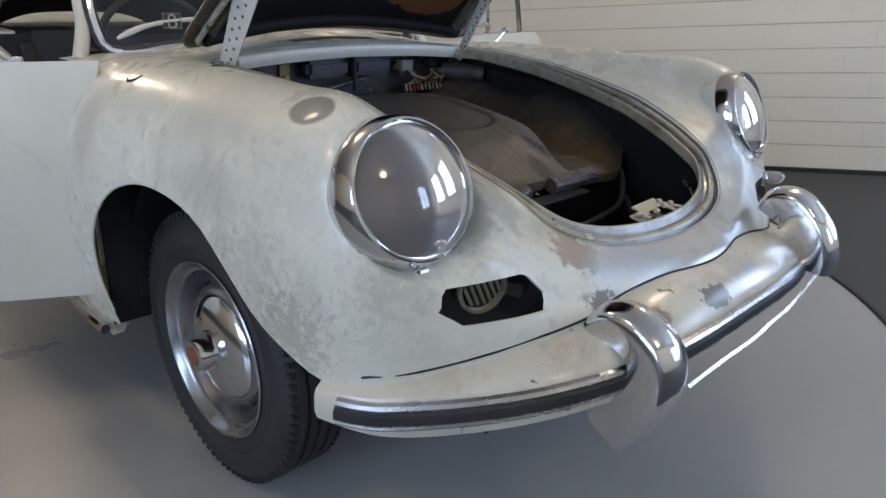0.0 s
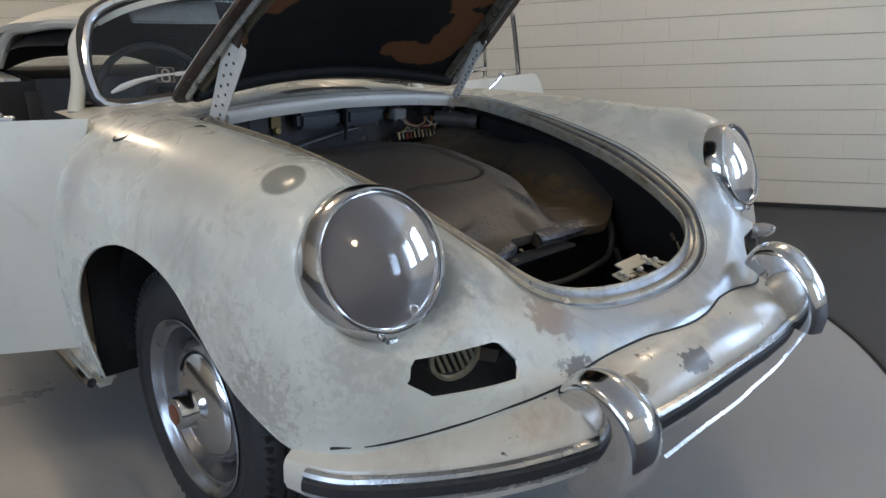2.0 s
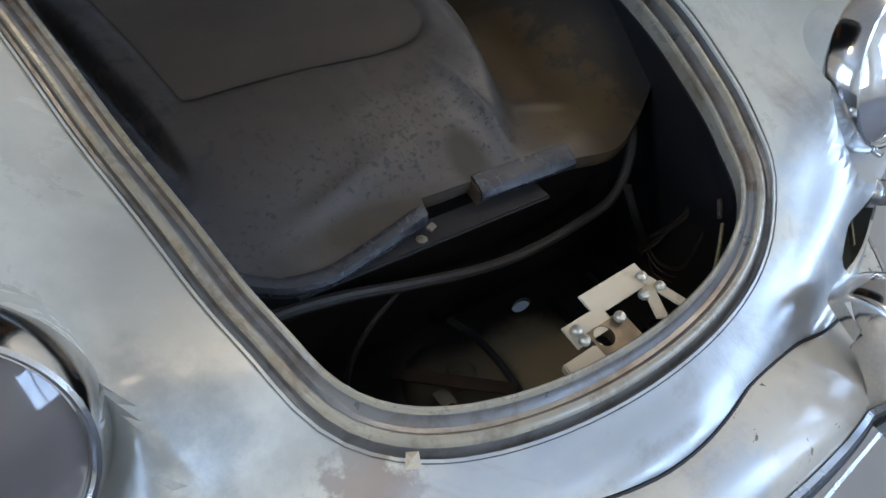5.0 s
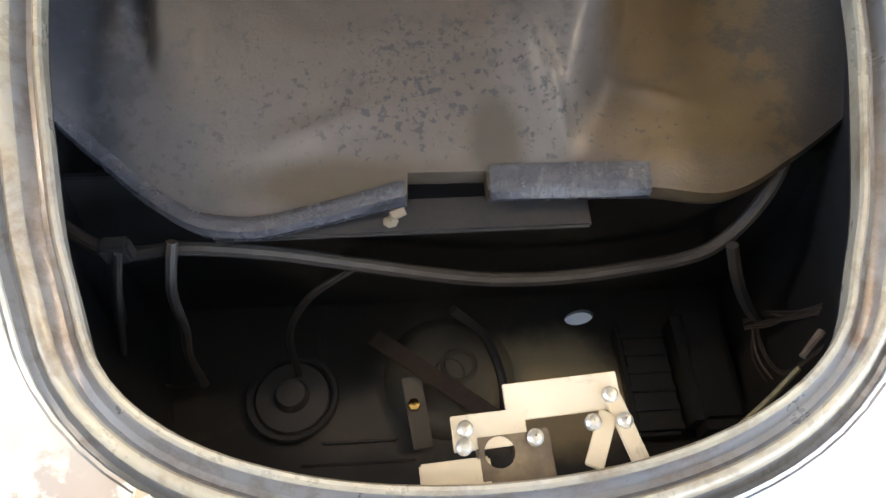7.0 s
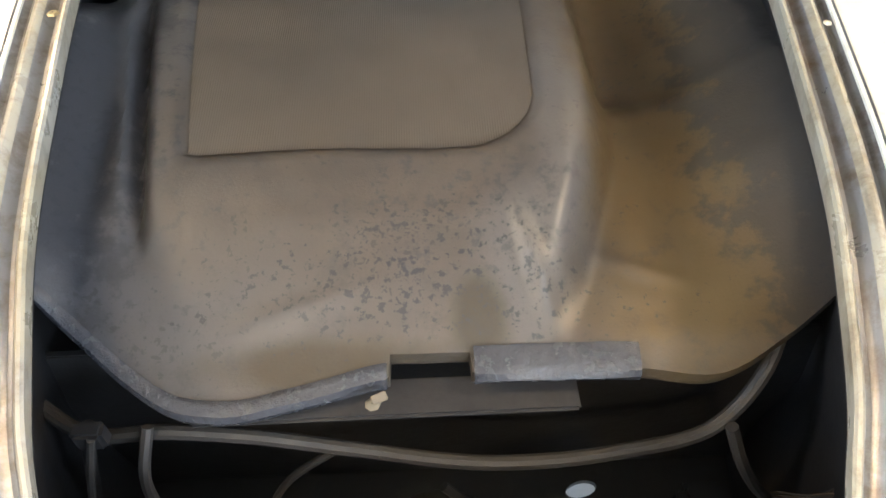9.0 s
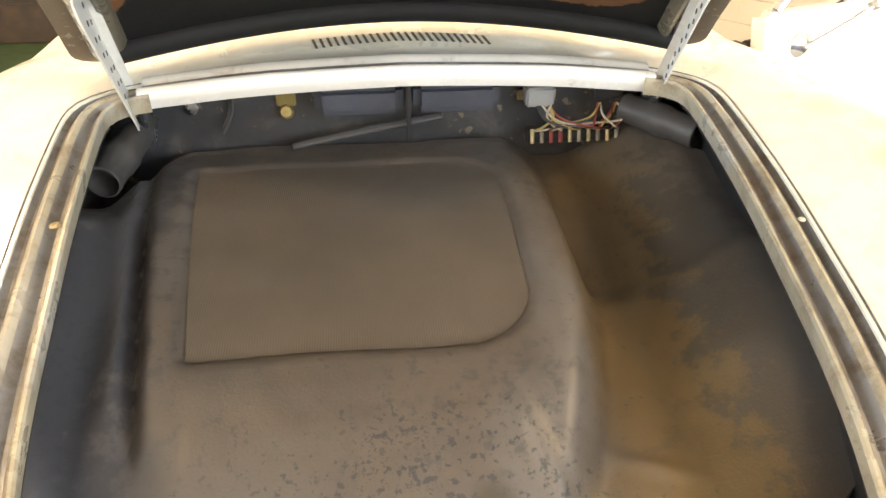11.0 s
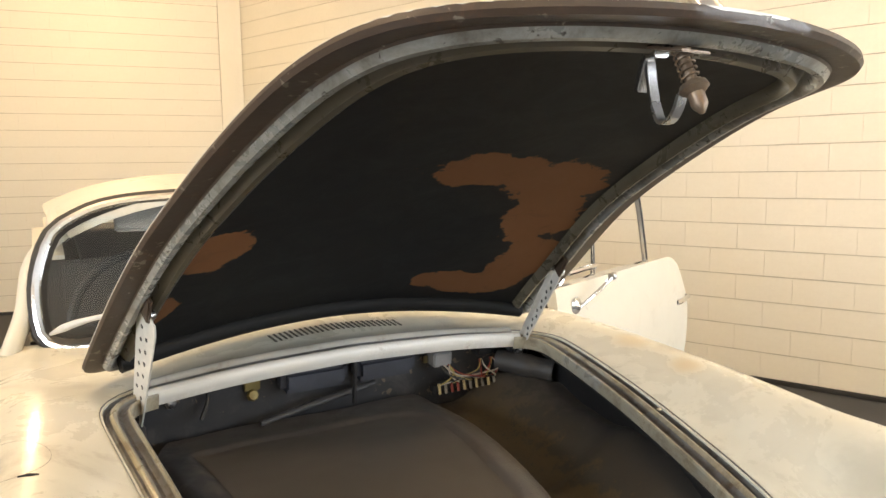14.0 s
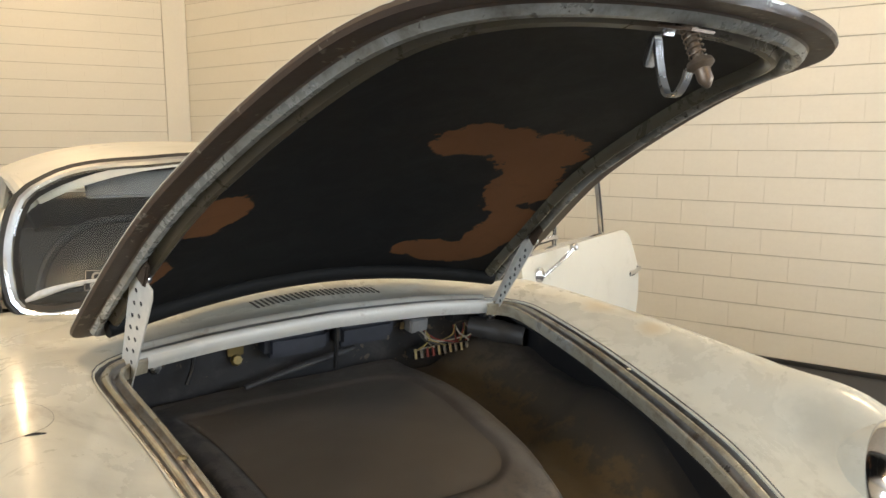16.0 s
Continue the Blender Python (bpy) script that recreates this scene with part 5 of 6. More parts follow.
part("pin_collar", lathe([(0.007, 0.052), (0.013, 0.050), (0.0145, 0.055), (0.010, 0.059), (0.007, 0.060)], 20, m), RUSTY, latch)
hk = smooth_path([(LX, -0.434, 1.522), (LX, -0.440, 1.498), (LX, -0.450, 1.474), (LX, -0.458, 1.463), (LX, -0.467, 1.464), (LX, -0.476, 1.476), (LX, -0.480, 1.492)], 24)
vs = []
for i, p in enumerate(hk):
    t = (Vector(hk[min(23, i + 1)]) - Vector(hk[max(0, i - 1)])).normalized()
    nrm = Vector((1, 0, 0)).cross(t)
    vs += [tuple(Vector(p) + Vector((sx * 0.0062, 0, 0)) + nrm * (sn * 0.0018)) for sx, sn in ((-1, -1), (1, -1), (1, 1), (-1, 1))]
part("safety_hook", (vs, grid_faces(24, 4, False, True) + [(0, 1, 2, 3), (92, 93, 94, 95)]), DULL, latch, "bent steel safety hook", smooth=30)
part("hook_mount", join([moved(box(-0.008, -0.0045, -0.030, 0.008, 0.0045, 0.004, 0.002), pose(LX, -0.431, 1.522, 12, 0, 0)), moved(box(-0.010, -0.010, -0.004, 0.010, 0.010, 0.022, 0.002), pose(LX, -0.440, 1.530))]), DULL, latch)

# hinges: perforated straps between the hood and the body
for s in (-1, 1):
    hinge = new("hood_hinge")
    hinge.parent = car
    a, b = Vector((s * 0.437, 0.245, 1.115)), Vector((s * 0.445, 0.395, 0.865))
    t = (b - a).normalized()
    side = Vector((-s * 0.2, -0.98, 0)).normalized()
    side = (side - t * side.dot(t)).normalized()
    nrm = t.cross(side)
    m = Matrix((side, nrm, t)).transposed().to_4x4()
    m.translation = a
    L = (b - a).length
    k = 1.0 if s < 0 else 0.4
    strap = [(c * w * k, n * 0.0015, z) for z, w in ((0, 0.034), (0.02, 0.040), (L * 0.8, 0.026), (L, 0.022)) for c, n in ((-1, -1), (1, -1), (1, 1), (-1, 1))]
    lip_edge = [(c * 0.0015 - w * k, n, z) for z, w in ((0.02, 0.040), (L * 0.8, 0.026)) for c, n in ((-1, 0.0), (1, 0.0), (1, s * 0.014), (-1, s * 0.014))]
    part("strap", join([moved((strap, grid_faces(4, 4, False, True) + [(0, 1, 2, 3), (12, 13, 14, 15)]), m), moved((lip_edge, grid_faces(2, 4, False, True) + [(0, 1, 2, 3), (4, 5, 6, 7)]), m)]), plain("pale_strap_paint", (0.66, 0.65, 0.60), 0.4, 0.1), hinge, "pale perforated hinge strap", smooth=0)
    w0 = k
    for k in range(6):
        for c in (-0.012, 0.010):
            for turn in (-90, 90):
                part("strap_hole", lathe([(0.001, 0.0), (0.0042, 0.0), (0.0042, -0.004)], 10, m @ pose(c * w0, 0.0019 if turn < 0 else -0.0019, 0.045 + k * 0.032 + (0.012 if c > 0 else 0), turn, 0, 0)), DARK, hinge)
    part("lower_arm", tube(smooth_path([b + t * -0.02, b + t * 0.03, b + Vector((0, 0.03, -0.055)), b + Vector((0, 0.075, -0.03))], 14), 0.011, 8), DULL, hinge)
    part("hood_bracket", moved(box(-0.016, -0.002, -0.040, 0.016, 0.006, 0.012, 0.003), m), HOODIN, hinge)
    part("pivot_bolt", lathe([(0.001, 0.011), (0.007, 0.010), (0.010, 0.004), (0.010, -0.004)], 12, m @ pose(0, -0.003, 0.008, 90, 0, 0)), DULL, hinge)
    part("mount_plate", box(s * 0.445 - 0.012, 0.41, 0.80, s * 0.445 + 0.012, 0.43, 0.90, 0.003), TUBP, hinge)

# ---------------------------------------------------------------- luggage space
def tub_ring(d, z):
    return [(x, y, z if z < 0.6 else body_z(x, y) - 0.035) for x, y in opening(d)]


vs = tub_ring(0.004, 0.9) + tub_ring(0.045, 0.9)
vs = [p if i < 180 else (p[0], p[1], p[2] - 0.03) for i, p in enumerate(vs)] + [(x, max(y, -0.70), z) for x, y, z in tub_ring(0.085, 0.52)] + [(x, max(y, -0.60), z) for x, y, z in tub_ring(0.05, 0.30)]
part("tub_side", cut(mesh_of("tub", vs, [f for f in grid_faces(4, 180, False, True) if max(vs[i][1] for i in f) < 0.36]), [], 0.003), TUBSIDE, car, "dusty black inner panels of the luggage space")
hole = [(0.206 + 0.0235 * math.cos(a) , -0.343 + 0.0125 * math.sin(a) + 0.004 * math.cos(a)) for a in np.linspace(0, 2 * math.pi, 24, endpoint=False)]
fl = cut(mesh_of("tub_floor", *box(-0.45, -0.61, 0.292, 0.45, 0.5, 0.302), 0), [prism(hole, 0.2, 0.4)])
part("tub_floor", fl, WELL, car, "dusty floor of the spare wheel well")
part("bulkhead", box(-0.475, -0.300, 0.30, 0.475, -0.290, 0.64, 0.002), DARK, car)
part("bulkhead_flange", box(-0.27, -0.400, 0.640, 0.15, -0.352, 0.648, 0.003), surface("grey_flange_paint", (0.024, 0.024, 0.026), (0.034, 0.032, 0.031), 0.42, 0, 14, 120, 0.2), car)
part("flange_patch", lathe([(0.001, 0.002), (0.006, 0.0018), (0.009, 0.0)], 7, pose(-0.075, -0.384, 0.648)), plain("flaked_paint", (0.16, 0.145, 0.11)), car)
part("firewall", box(-0.545, 0.475, 0.30, 0.545, 0.49, 0.908), FIREWALL, car, "worn black firewall with flaking paint")
for s in (-1, 1):
    part("side_panel", box(s * 0.54 - 0.005, 0.30, 0.30, s * 0.54 + 0.005, 0.475, 0.905), TUBP, car)

mat_mid = curve([-0.41, -0.37, -0.345, -0.32, -0.26, -0.18, 0.0, 0.2, 0.44], [0.664, 0.672, 0.684, 0.700, 0.735, 0.768, 0.796, 0.806, 0.776])
mat_low = curve([-0.41, -0.37, -0.345, -0.30, -0.15, 0.00, 0.035, 0.07, 0.2, 0.3, 0.44], [0.664, 0.672, 0.684, 0.690, 0.698, 0.704, 0.702, 0.690, 0.694, 0.712, 0.735])
ridge_x = curve([-0.41, -0.34, -0.28, -0.214, -0.145, -0.06, 0.05, 0.20, 0.44], [0.085, 0.106, 0.126, 0.150, 0.176, 0.201, 0.212, 0.213, 0.208])


def soft_step(a, b, x):
    t = min(1, max(0, (x - a) / (b - a)))
    return t * t * (3 - 2 * t)


PANEL_R = 0.105


def panel_left(y):
    return -0.298 - 0.13 * (y + 0.125)


def panel_right(y):
    return 0.142 + 0.03 * y


def panel_edge(x, y):
    """Distance outside the sunk ribbed panel, negative inside."""
    l, r = panel_left(y), panel_right(y)
    R = PANEL_R if x > (l + r) / 2 else 0.02
    qx, qy = abs(x - (l + r) / 2) - (r - l) / 2 + R, abs(y - 0.121) - 0.239 + R
    return math.hypot(max(qx, 0), max(qy, 0)) + min(max(qx, qy), 0) - R


def mat_z(x, y):
    up, low = float(mat_mid(y)), float(mat_low(y))
    edge = float(ridge_x(y))
    z = up - 0.010 * soft_step(panel_right(y) + 0.02, edge, x) * soft_step(-0.2, -0.1, y)
    z = z + (low - z) * soft_step(edge - 0.012, edge + 0.048, x)
    groove = -0.357 - 0.16 * (y + 0.095)
    z -= 0.034 * math.exp(-((x - groove) / 0.011) ** 2) * soft_step(-0.26, -0.14, y) * (1 - 0.6 * soft_step(0.14, 0.22, y))
    z -= 0.018 * (1 - soft_step(groove - 0.06, groove, x)) * soft_step(-0.25, -0.1, y)
    z += (0.110 * soft_step(0.29, 0.48, x) * soft_step(-0.36, -0.1, y) + 0.06 * (1 - soft_step(-0.50, -0.39, x))) * (1 - (0.8 if x < 0 else 0.15) * soft_step(0.10, 0.24, y))
    # folds and creases pressed into the front slope
    z += 0.010 * math.exp(-(((x - 0.11) + 0.25 * (y + 0.27)) / 0.010) ** 2) * math.exp(-((y + 0.25) / 0.06) ** 2)
    z += 0.007 * math.exp(-((y + 0.31 - 0.25 * (x + 0.18)) / 0.012) ** 2) * math.exp(-((x + 0.17) / 0.07) ** 2)
    z += 0.005 * math.exp(-((y + 0.25 + 0.35 * (x - 0.24)) / 0.010) ** 2) * math.exp(-((x - 0.24) / 0.05) ** 2)
    z -= 0.010 * (1 - soft_step(-0.012, 0.010, panel_edge(x, y)))
    z += 0.0015 * math.exp(-(((y + 0.205) - 0.05 * x) / 0.02) ** 2) * (-0.28 < x < 0.08)
    return z + 0.004 * noise.noise(Vector((x * 7, y * 7, 0.3))) + 0.0012 * noise.noise(Vector((x * 30, y * 30, 2.3)))


mat_line = curve([-0.50, -0.428, -0.389, -0.331, -0.282, -0.239, -0.155, -0.06, 0.04, 0.22, 0.30, 0.379, 0.462, 0.50], [-0.240, -0.290, -0.318, -0.362, -0.391, -0.398, -0.386, -0.368, -0.366, -0.370, -0.378, -0.344, -0.292, -0.268])


def mat_front(x):
    return -0.346 if -0.055 < x < 0.033 else float(mat_line(x))


vs, N = [], 110
cols = sorted(list(np.linspace(-0.487, 0.487, 180)) + [-0.0558, -0.0542, 0.0322, 0.0338])
for x in cols:
    c = x / 0.47
    y0 = mat_front(x)
    edge_z = mat_z(x, y0)
    back = 0.455 - (0.235 * soft_step(0.375, 0.455, -x) if x < 0 else 0.15 * soft_step(0.40, 0.487, x))
    vs.append((x, y0 + 0.004, edge_z - 0.026))
    vs.append((x, y0 - 0.001, edge_z - 0.014))
    for i in range(N):
        ym = max(float(mat_line(x)), -0.346) + 0.03
        y = y0 + (ym - y0) * i / 7 if i < 8 else ym + (back - ym) * (i - 7) / (N - 8)
        xx = x + 0.028 * c ** 7 * soft_step(-0.1, 0.2, y)
        vs.append((xx, y, mat_z(xx, y)))
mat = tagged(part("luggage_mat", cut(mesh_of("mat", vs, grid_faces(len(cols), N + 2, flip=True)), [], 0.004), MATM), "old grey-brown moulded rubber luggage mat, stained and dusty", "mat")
mat.matrix_world = LEAN


def ribbed():
    m, nt, b = node_material("ribbed_rubber")
    tc = nt.nodes.new("ShaderNodeTexCoord")
    big = noise_node(nt, 4, 6, 0.6, tc.outputs["Object"])
    nt.links.new(ramp(nt, big, [(0.3, (0.058, 0.050, 0.041)), (0.7, (0.078, 0.067, 0.055))]), b.inputs["Base Color"])
    b.inputs["Roughness"].default_value = 0.5
    w = nt.nodes.new("ShaderNodeTexWave")
    w.bands_direction = "X"
    w.inputs["Scale"].default_value = 100
    nt.links.new(tc.outputs["Object"], w.inputs["Vector"])
    bump(nt, b, w.outputs["Fac"], 0.16, 0.0010)
    return m


vs = []
for i in range(30):
    for j in range(46):
        y = -0.112 + 0.466 * j / 45
        k = max(0.0, PANEL_R - 0.239 + abs(y - 0.121))
        r = panel_right(y) - PANEL_R + (PANEL_R ** 2 - k * k) ** 0.5
        x = panel_left(y) + 0.008 + (r - panel_left(y) - 0.016) * i / 29
        vs.append((x, y, mat_z(x, y) + 0.0022))
part("ribbed_panel", (vs, grid_faces(30, 46, flip=True)), ribbed(), mat, "finely ribbed panel of the mat")
LIPM = surface("shiny_mat_lip", (0.052, 0.054, 0.062), (0.034, 0.035, 0.042), 0.26, 0, 30, 120, 1.0, c3=(0.058, 0.061, 0.070))


def lip(x0, x1, w, z, deep=1.0):
    vs = []
    n = 30
    for i in range(n):
        x = x0 + (x1 - x0) * i / (n - 1)
        y = mat_front(x)
        k = 1 - 0.3 * abs(2 * i / (n - 1) - 1) ** 4
        for dy, dz in ((0.024 * deep, 0.0012), (0.015 * deep, 0.0035), (0.004, 0.004), (-0.005 * k * w, 0.001), (-0.009 * k * w, -0.007), (-0.005 * w, -0.017)):
            zz = mat_z(x, y + max(0, dy))
            vs.append((x, y + dy, zz + dz + z))
    return vs, grid_faces(n, 6)


part("mat_lip", cut(mesh_of("lip", *lip(-0.43, -0.058, 0.9, 0.0008, 0.55)), [], 0.003), LIPM, mat, "shiny turned-down front lip of the mat")
part("mat_tongue", cut(mesh_of("lip", *lip(0.036, 0.215, 1.2, 0.0025)), [], 0.003), LIPM, mat, "shiny rubber tongue at the front of the mat")
part("torn_edge", moved(box(-0.009, -0.005, -0.0015, 0.009, 0.005, 0.0015, 0.001), pose(-0.066, -0.392, 0.674, 20, 10, 30)), plain("torn_edge_fabric", (0.15, 0.125, 0.09), 0.7), mat, "torn pale edge of the mat")
# hoses, wires
part("main_hose", tube(smooth_path([(-0.475, -0.335, 0.615), (-0.40, -0.38, 0.605), (-0.30, -0.395, 0.628), (-0.20, -0.40, 0.615), (-0.112, -0.405, 0.592), (0.061, -0.42, 0.568), (0.20, -0.415, 0.572), (0.315, -0.395, 0.588), (0.365, -0.36, 0.64), (0.395, -0.31, 0.68)], 60), 0.0088, 10), HOSE, car, "grey braided hose hanging across the well")
part("side_hose", tube(smooth_path([(-0.312, -0.40, 0.65), (-0.322, -0.425, 0.61), (-0.338, -0.43, 0.50), (-0.358, -0.43, 0.40), (-0.355, -0.44, 0.34)], 30), 0.0065, 8), HOSE, car)
part("side_hose", tube(smooth_path([(-0.365, -0.415, 0.655), (-0.392, -0.425, 0.575), (-0.418, -0.43, 0.49), (-0.438, -0.43, 0.43)], 20), 0.0045, 8), HOSE, car)
part("side_hose", tube(smooth_path([(-0.395, -0.375, 0.615), (-0.415, -0.385, 0.545), (-0.432, -0.40, 0.47)], 20), 0.008, 8), TUBSIDE, car)
part("side_hose", tube(smooth_path([(-0.12, -0.40, 0.58), (-0.18, -0.41, 0.53), (-0.215, -0.42, 0.46), (-0.22, -0.44, 0.36)], 24), 0.0050, 8), HOSE, car)
part("brake_hose", tube(smooth_path([(-0.444, -0.43, 0.425), (-0.440, -0.43, 0.36), (-0.415, -0.43, 0.318), (-0.38, -0.43, 0.318), (-0.35, -0.43, 0.36)], 24), 0.0022, 6), HOSE, car)
part("pipe_clip", box(-0.388, -0.415, 0.630, -0.355, -0.395, 0.660, 0.004), DARK, car)
part("right_hose", tube(smooth_path([(0.325, -0.405, 0.60), (0.345, -0.42, 0.55), (0.385, -0.43, 0.48), (0.412, -0.43, 0.445)], 20), 0.0075, 8), HOSE, car)
LOOM = surface("faded_brown_loom", (0.060, 0.044, 0.030), (0.036, 0.028, 0.020), 0.6, 0, 30, 200, 0.2)
for k in range(11):
    a, c = random.uniform(-0.012, 0.012), random.uniform(-0.02, 0.02)
    if k < 7:
        run = [(0.398, -0.432 + a, 0.432 + 0.5 * c), (0.412, -0.440 + a, 0.462 + a), (0.432, -0.452, 0.50 + c), (0.440, -0.476 + a, 0.575 + c), (0.435, -0.492, 0.64 + a)]
    else:
        run = [(0.405, -0.432, 0.44 + a), (0.412 + 0.4 * a, -0.468 + a, 0.405 + c), (0.418, -0.515 + c, 0.425 + a), (0.428, -0.520 + a, 0.50 + c), (0.436, -0.50, 0.59 + c)]
    part("loose_wire", tube(smooth_path(run, 22), 0.0019, 5), LOOM if k % 4 else WIRE_BLACK, car)

# spare wheel well fittings
part("well_plate", lathe([(0.001, 0.014), (0.02, 0.014), (0.024, 0.010), (0.075, 0.012), (0.090, 0.008), (0.098, 0.0)], 40, pose(-0.005, -0.43, 0.302)), WELL, car)
part("well_ring", lathe([(0.020, 0.015), (0.024, 0.019), (0.028, 0.015)], 24, pose(0.01, -0.42, 0.302)), WELL, car)
part("hold_strap", moved(box(-0.105, -0.013, -0.002, 0.105, 0.013, 0.002, 0.001), Matrix.Translation((-0.03, -0.45, 0.352)) @ pose(0, 0, 0, 0, 4, -37)), surface("rusty_strap", (0.055, 0.032, 0.020), (0.030, 0.020, 0.014), 0.5, 0.2, 30, 160, 0.3), car, "rusty brown hold-down strap")
part("cable", tube(smooth_path([(0.0, -0.38, 0.42), (0.05, -0.40, 0.36), (0.07, -0.45, 0.33), (0.068, -0.52, 0.32)], 20), 0.007, 8), RUBBER, car)
tray = part("battery_tray", box(0.25, -0.545, 0.302, 0.32, -0.37, 0.335, 0.006), TUBSIDE, car)
part("battery", box(0.325, -0.55, 0.302, 0.40, -0.365, 0.375, 0.014), TUBSIDE, car, "dusty black battery in the well")
for k in range(6):
    part("tray_rib", box(0.252, -0.540 + 0.028 * k, 0.335, 0.318, -0.530 + 0.028 * k, 0.339, 0.001), TUBSIDE, tray)
part("stay_bracket", moved(box(-0.014, -0.05, -0.002, 0.014, 0.05, 0.002, 0.001), pose(-0.055, -0.495, 0.335, 12, 0, 8)), WELL, car)
part("brass_nut", lathe([(0.001, 0.008), (0.004, 0.008), (0.009, 0.006), (0.010, 0.0)], 6, pose(-0.059, -0.486, 0.338)), plain("brass", (0.55, 0.36, 0.10), 0.25, 1.0), car, "small brass nut")
part("steering_cover", lathe([(0.001, 0.03), (0.02, 0.028), (0.026, 0.016), (0.052, 0.012), (0.060, 0.0)], 36, pose(-0.235, -0.455, 0.302)), DUCT, car)
part("cover_hose", tube([(-0.235 + 0.062 * math.cos(a), -0.455 + 0.062 * math.sin(a), 0.312) for a in np.linspace(0, 2 * math.pi, 28, endpoint=False)], 0.006, 6, True), RUBBER, car)
part("floor_rib", join([box(-0.19, -0.525, 0.302, -0.085, -0.515, 0.312, 0.002), box(-0.22, -0.555, 0.302, -0.06, -0.545, 0.308, 0.002)]), WELL, car)
part("cross_panel", box(-0.30, -0.66, 0.40, 0.30, -0.62, 0.41, 0.003), TUBP, car)

# latch bracket at the front edge
lb = new("latch_bracket")
lb.parent = car
tagged(lb, "worn cream lock bracket at the front of the well")
part("top_plate", moved(box(-0.054, -0.017, -0.002, 0.054, 0.017, 0.002, 0.0008), pose(0.080, -0.605, 0.672, 12, 0, 4)), LATCHM, lb)
part("side_plate", moved(box(-0.034, -0.016, -0.002, 0.034, 0.016, 0.002, 0.0008), pose(0.010, -0.632, 0.668, 12, 0, 4)), LATCHM, lb)
part("lock_block", cut(mesh_of("lock", *moved(box(-0.034, -0.024, -0.016, 0.034, 0.024, 0.002, 0.002), pose(0.032, -0.658, 0.664, 10, 0, 4))), [lathe([(0.001, -0.05), (0.014, -0.05), (0.014, 0.05), (0.001, 0.05)], 20, pose(0.018, -0.652, 0.664))]), surface("oily_lock_steel", (0.20, 0.155, 0.095), (0.10, 0.075, 0.05), 0.4, 0.4, 40, 160, 0.2), lb, "oily steel lock block with a round hole")
part("corner_plate", moved(box(-0.032, -0.016, -0.010, 0.032, 0.016, 0.002, 0.002), pose(-0.022, -0.672, 0.662, 8, 0, 4)), LATCHM, lb)
for x0, y0, x1, y1 in ((0.117, -0.630, 0.098, -0.672), (0.128, -0.615, 0.142, -0.672)):
    a = math.degrees(math.atan2(y1 - y0, x1 - x0))
    L = math.hypot(x1 - x0, y1 - y0)
    part("lever", moved(box(-0.008, -0.0085, -0.0015, L, 0.0085, 0.0015, 0.001), pose(x0, y0, 0.673, 0, 0, a)), LATCHM, lb)
for x, y in ((0.124, -0.607), (0.050, -0.643), (-0.014, -0.648), (0.104, -0.632), (-0.012, -0.632), (0.133, -0.632)):
    part("bolt_head", lathe([(0.001, 0.007), (0.005, 0.006), (0.0075, 0.003), (0.0075, -0.003)], 12, pose(x, y, 0.675)), plain("pale_bolt", (0.6, 0.57, 0.48), 0.35, 0.6), lb)
part("release_cable", tube(smooth_path([(0.14, -0.665, 0.655), (0.20, -0.66, 0.66), (0.27, -0.62, 0.665), (0.31, -0.59, 0.672)], 16), 0.003, 6), YELLOWED, car)
part("cable_stop", tube([(0.318, -0.578, 0.672), (0.342, -0.556, 0.678)], [0.0035, 0.0048], 8), RUSTY, car)
part("rim_flake", lathe([(0.001, 0.0025), (0.005, 0.0022), (0.008, 0.0)], 6, pose(-0.440, 0.010, body_z(-0.440, 0.010) + 0.0005)), YELLOWED, car, "flake of yellowed filler on the rim")
part("rim_drop", lathe([(0.001, 0.003), (0.004, 0.002), (0.005, 0.0)], 8, pose(0.458, -0.062, body_z(0.458, -0.062) + 0.0005)), LATCHM, car, "small pale paint drop on the rim")
part("rim_chip", ([(-0.293, -0.690, 0.701), (-0.277, -0.695, 0.699), (-0.272, -0.681, 0.704), (-0.284, -0.676, 0.706), (-0.283, -0.686, 0.709)], [(0, 1, 4), (1, 2, 4), (2, 3, 4), (3, 0, 4)]), LATCHM, car, smooth=0)

# firewall fittings
for x0, x1 in ((-0.155, 0.0), (0.018, 0.172)):
    part("wiper_motor_cover" if x0 < 0 else "heater_box", box(x0, 0.42, 0.843, x1, 0.475, 0.90, 0.014), surface("blue_black_box", (0.042, 0.047, 0.062), (0.026, 0.029, 0.038), 0.42, 0, 14, 100, 0.2), car)
part("box_strap", box(0.004, 0.405, 0.80, 0.012, 0.417, 0.905, 0.002), DARK, car)
part("link_rod", tube([(-0.20, 0.43, 0.788), (-0.06, 0.437, 0.812), (0.07, 0.44, 0.832)], [0.006, 0.009, 0.007], 10), TUBP, car)
part("gold_fitting", join([lathe([(0.001, 0.01), (0.010, 0.009), (0.014, 0.0)], 8, pose(-0.208, 0.462, 0.842, 70, 0, 0)), box(-0.225, 0.466, 0.85, -0.19, 0.472, 0.885, 0.002)]), plain("worn_gold_plating", (0.22, 0.17, 0.06), 0.5, 0.4), car, "yellow plated fitting on the firewall")
part("firewall_bolt", lathe([(0.001, 0.008), (0.012, 0.006), (0.014, 0.0)], 6, pose(-0.375, 0.474, 0.850, 90, 0, 0)), DULL, car)
part("firewall_cable", tube(smooth_path([(-0.30, 0.465, 0.89), (-0.303, 0.455, 0.85), (-0.32, 0.44, 0.815)], 12), 0.005, 6), RUBBER, car)
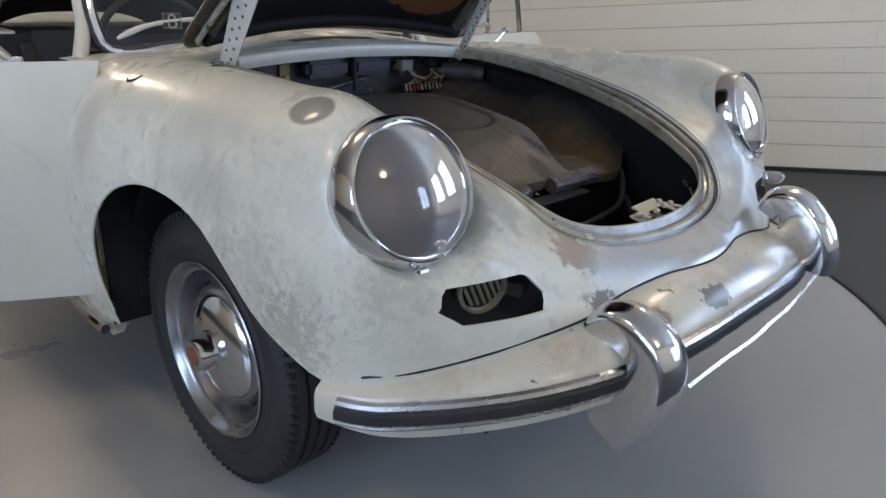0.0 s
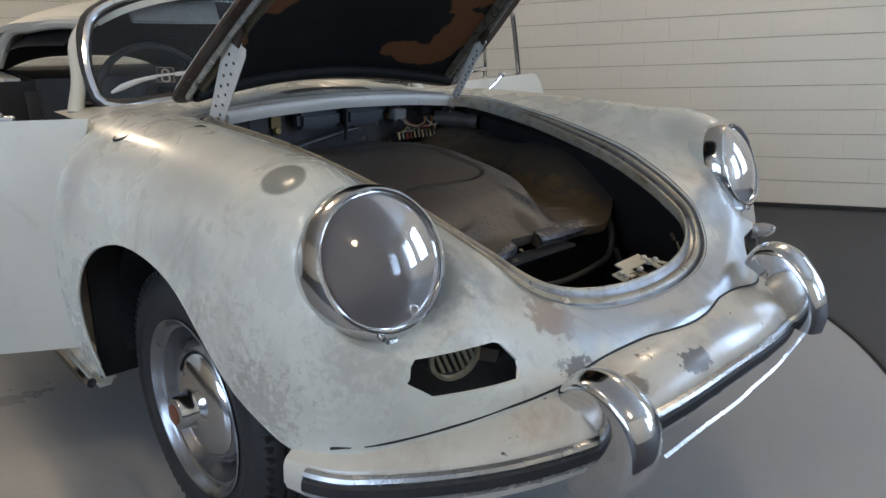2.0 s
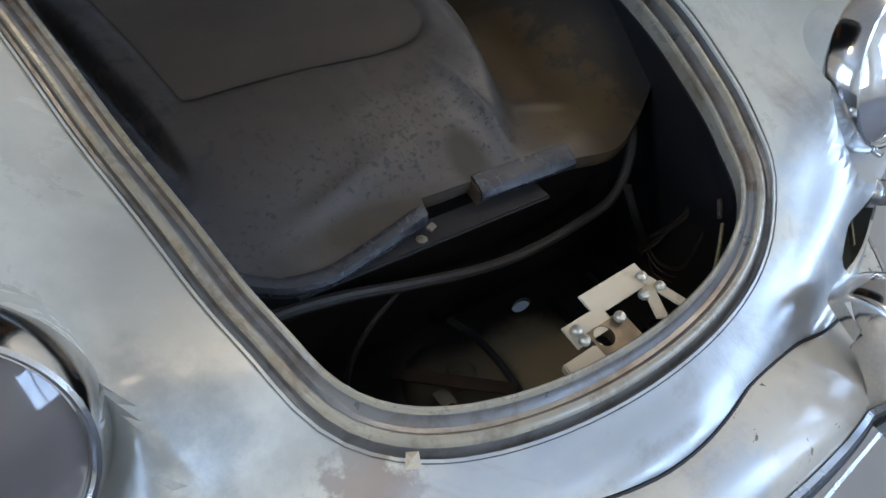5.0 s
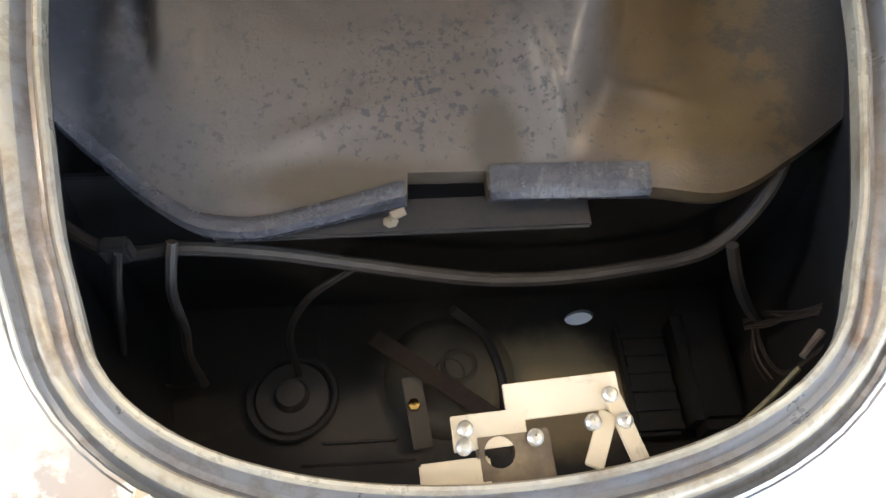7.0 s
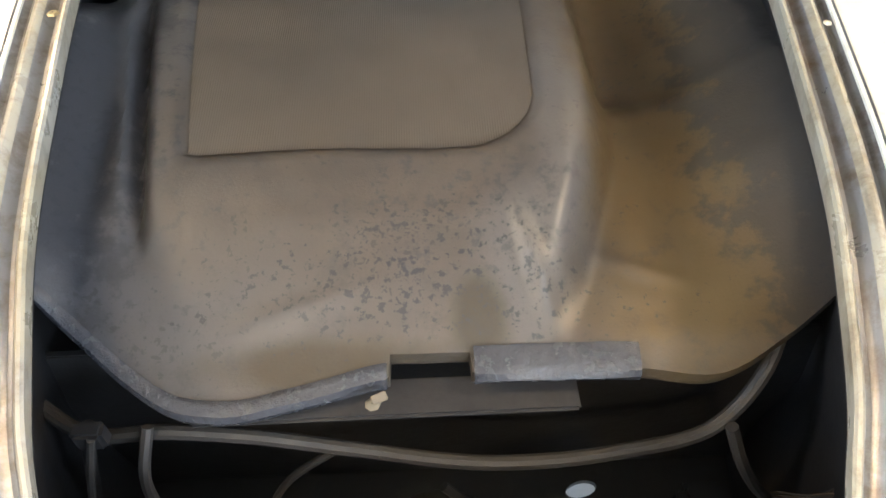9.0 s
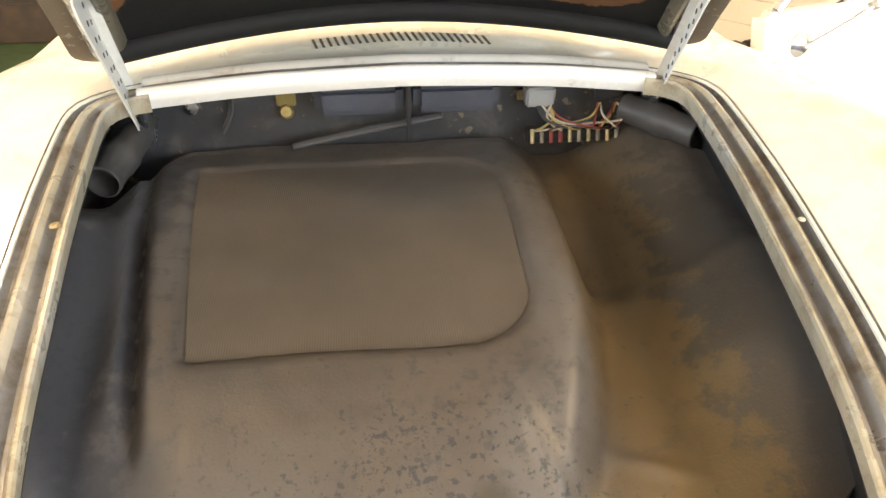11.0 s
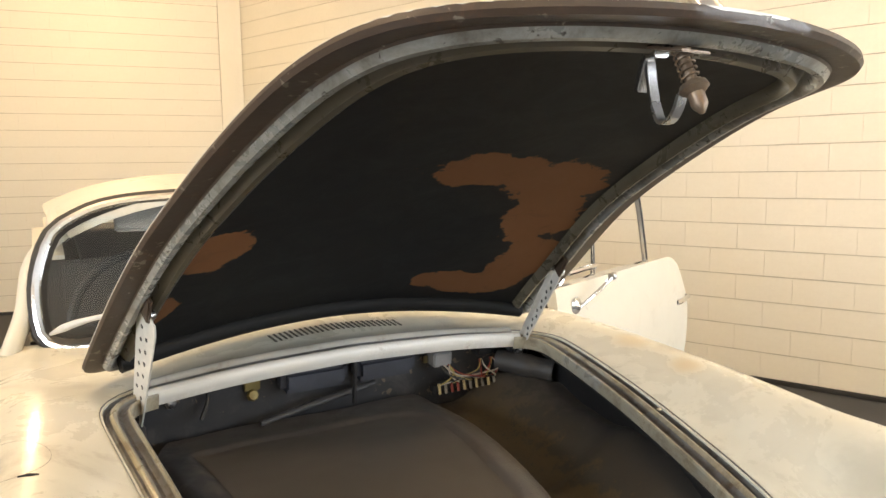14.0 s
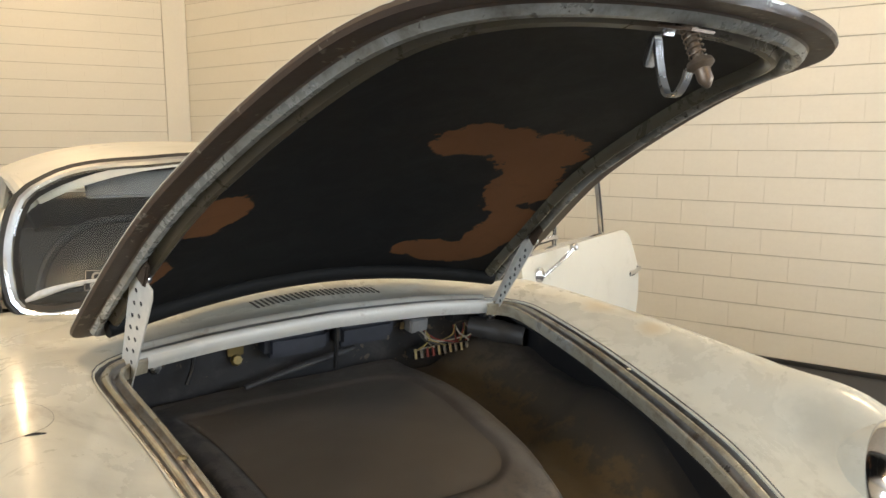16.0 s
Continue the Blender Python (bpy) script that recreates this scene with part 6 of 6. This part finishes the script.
for s, mouth, way in ((-1, (-0.474, 0.258, 0.822), (0.02, 0.17, 0.012)), (1, (0.500, 0.312, 0.836), (-0.10, 0.13, 0.004))):
    m = Matrix.Translation(mouth) @ Vector(way).to_track_quat("Z", "Y").to_matrix().to_4x4()
    duct = part("air_duct", lathe([(0.0245, 0.0), (0.0275, 0.001), (0.0275, 0.012), (0.0265, 0.016), (0.0265, 0.055), (0.0295, 0.060), (0.0300, 0.085), (0.0275, 0.092), (0.0265, 0.15), (0.024, 0.15), (0.024, 0.002)], 32, m), DUCT, car, "black fresh-air duct")
    # dark disc inside the mouth stands in for the duct's inner shade
    part("duct_shade_plug", lathe([(0.001, 0.05), (0.0243, 0.05)], 24, m), DARK, duct)
OLD_FUSE = surface("grimy_fuse", (0.22, 0.20, 0.16), (0.12, 0.10, 0.08), 0.5, 0, 60, 200, 0.1)
fuse = new("fuse_box")
fuse.parent = car
part("fuse_base", box(0.225, 0.425, 0.778, 0.405, 0.455, 0.800, 0.003), DARK, fuse)
for k in range(10):
    x = 0.236 + 0.0178 * k
    part("fuse", lathe([(0.001, 0.0), (0.004, 0.0), (0.004, 0.026), (0.001, 0.026)], 8, pose(x, 0.418, 0.780, -20, 0, 0)), (WIRE_RED if k in (2, 3) else OLD_FUSE if k % 2 else YELLOWED), fuse)
relay = part("relay", box(0.222, 0.43, 0.845, 0.274, 0.47, 0.882, 0.004), BOXGREY, car, "grey relay box")
part("relay_foot", box(0.212, 0.462, 0.848, 0.284, 0.468, 0.866, 0.001), YELLOWED, relay)
part("relay", box(0.350, 0.435, 0.855, 0.400, 0.47, 0.888, 0.004), DARK, car, "black relay box")
for k in range(16):
    x0 = 0.228 + 0.045 * random.random() if k < 7 else 0.352 + 0.046 * random.random()
    x1 = 0.236 + 0.0178 * random.randrange(10)
    s = random.uniform(-0.02, 0.02)
    part("wire", tube(smooth_path([(x0, 0.435, 0.848), (x0 + s, 0.415, 0.832), ((x0 + x1) / 2 + s, 0.405 + random.uniform(-0.008, 0.008), 0.818), (x1, 0.418, 0.804)], 14), 0.0022, 5), (WIRE_YELLOW, WIRE_RED, WIRE_WHITE, WIRE_BLACK)[(k * 7) % 4], fuse)

# ---------------------------------------------------------------- painted blocks of the walls
BW = 0.335


def lay_blocks(host, length, x_from, x_to, BH):
    """Blocks proud of the wall face; those in the stretch nearest the car are single parts."""
    base = mesh_of("block", *box(0.0003, -0.006, 0.0026, BW - 0.0003, -0.0005, BH - 0.0026, 0.0014), 0)
    base.materials.append(WALLP)
    rest, made = [], 0
    for r in range(int(ROOM_H / BH)):
        x = -BW / 2 if r % 2 else 0.0
        while x < length:
            a, b = max(x, 0.0), min(x + BW, length)
            z = 0.022 + r * BH
            if b - a > BW - 0.01 and x_from <= a and b <= x_to and r < 20 and made < 300:
                ob = new("block", base)
                ob.parent = host
                ob.location = (a, random.uniform(-0.0010, 0.0), z)
                made += 1
            elif b - a > 0.03 and z + BH < ROOM_H:
                rest.append(box(a + 0.0002, -0.006, z + 0.0026, b - 0.0002, -0.0005, z + BH - 0.0026))
            x += BW
    tagged(part("block_rest", join(rest), WALLP, host, smooth=0), kind="stuff")


lay_blocks(wall_north, (FAR_A - CORNER).length, 3.0, 8.5, 0.163)
lay_blocks(wall_west, (CORNER - FAR_B).length - 0.235, 3.0, 6.9, 0.163)
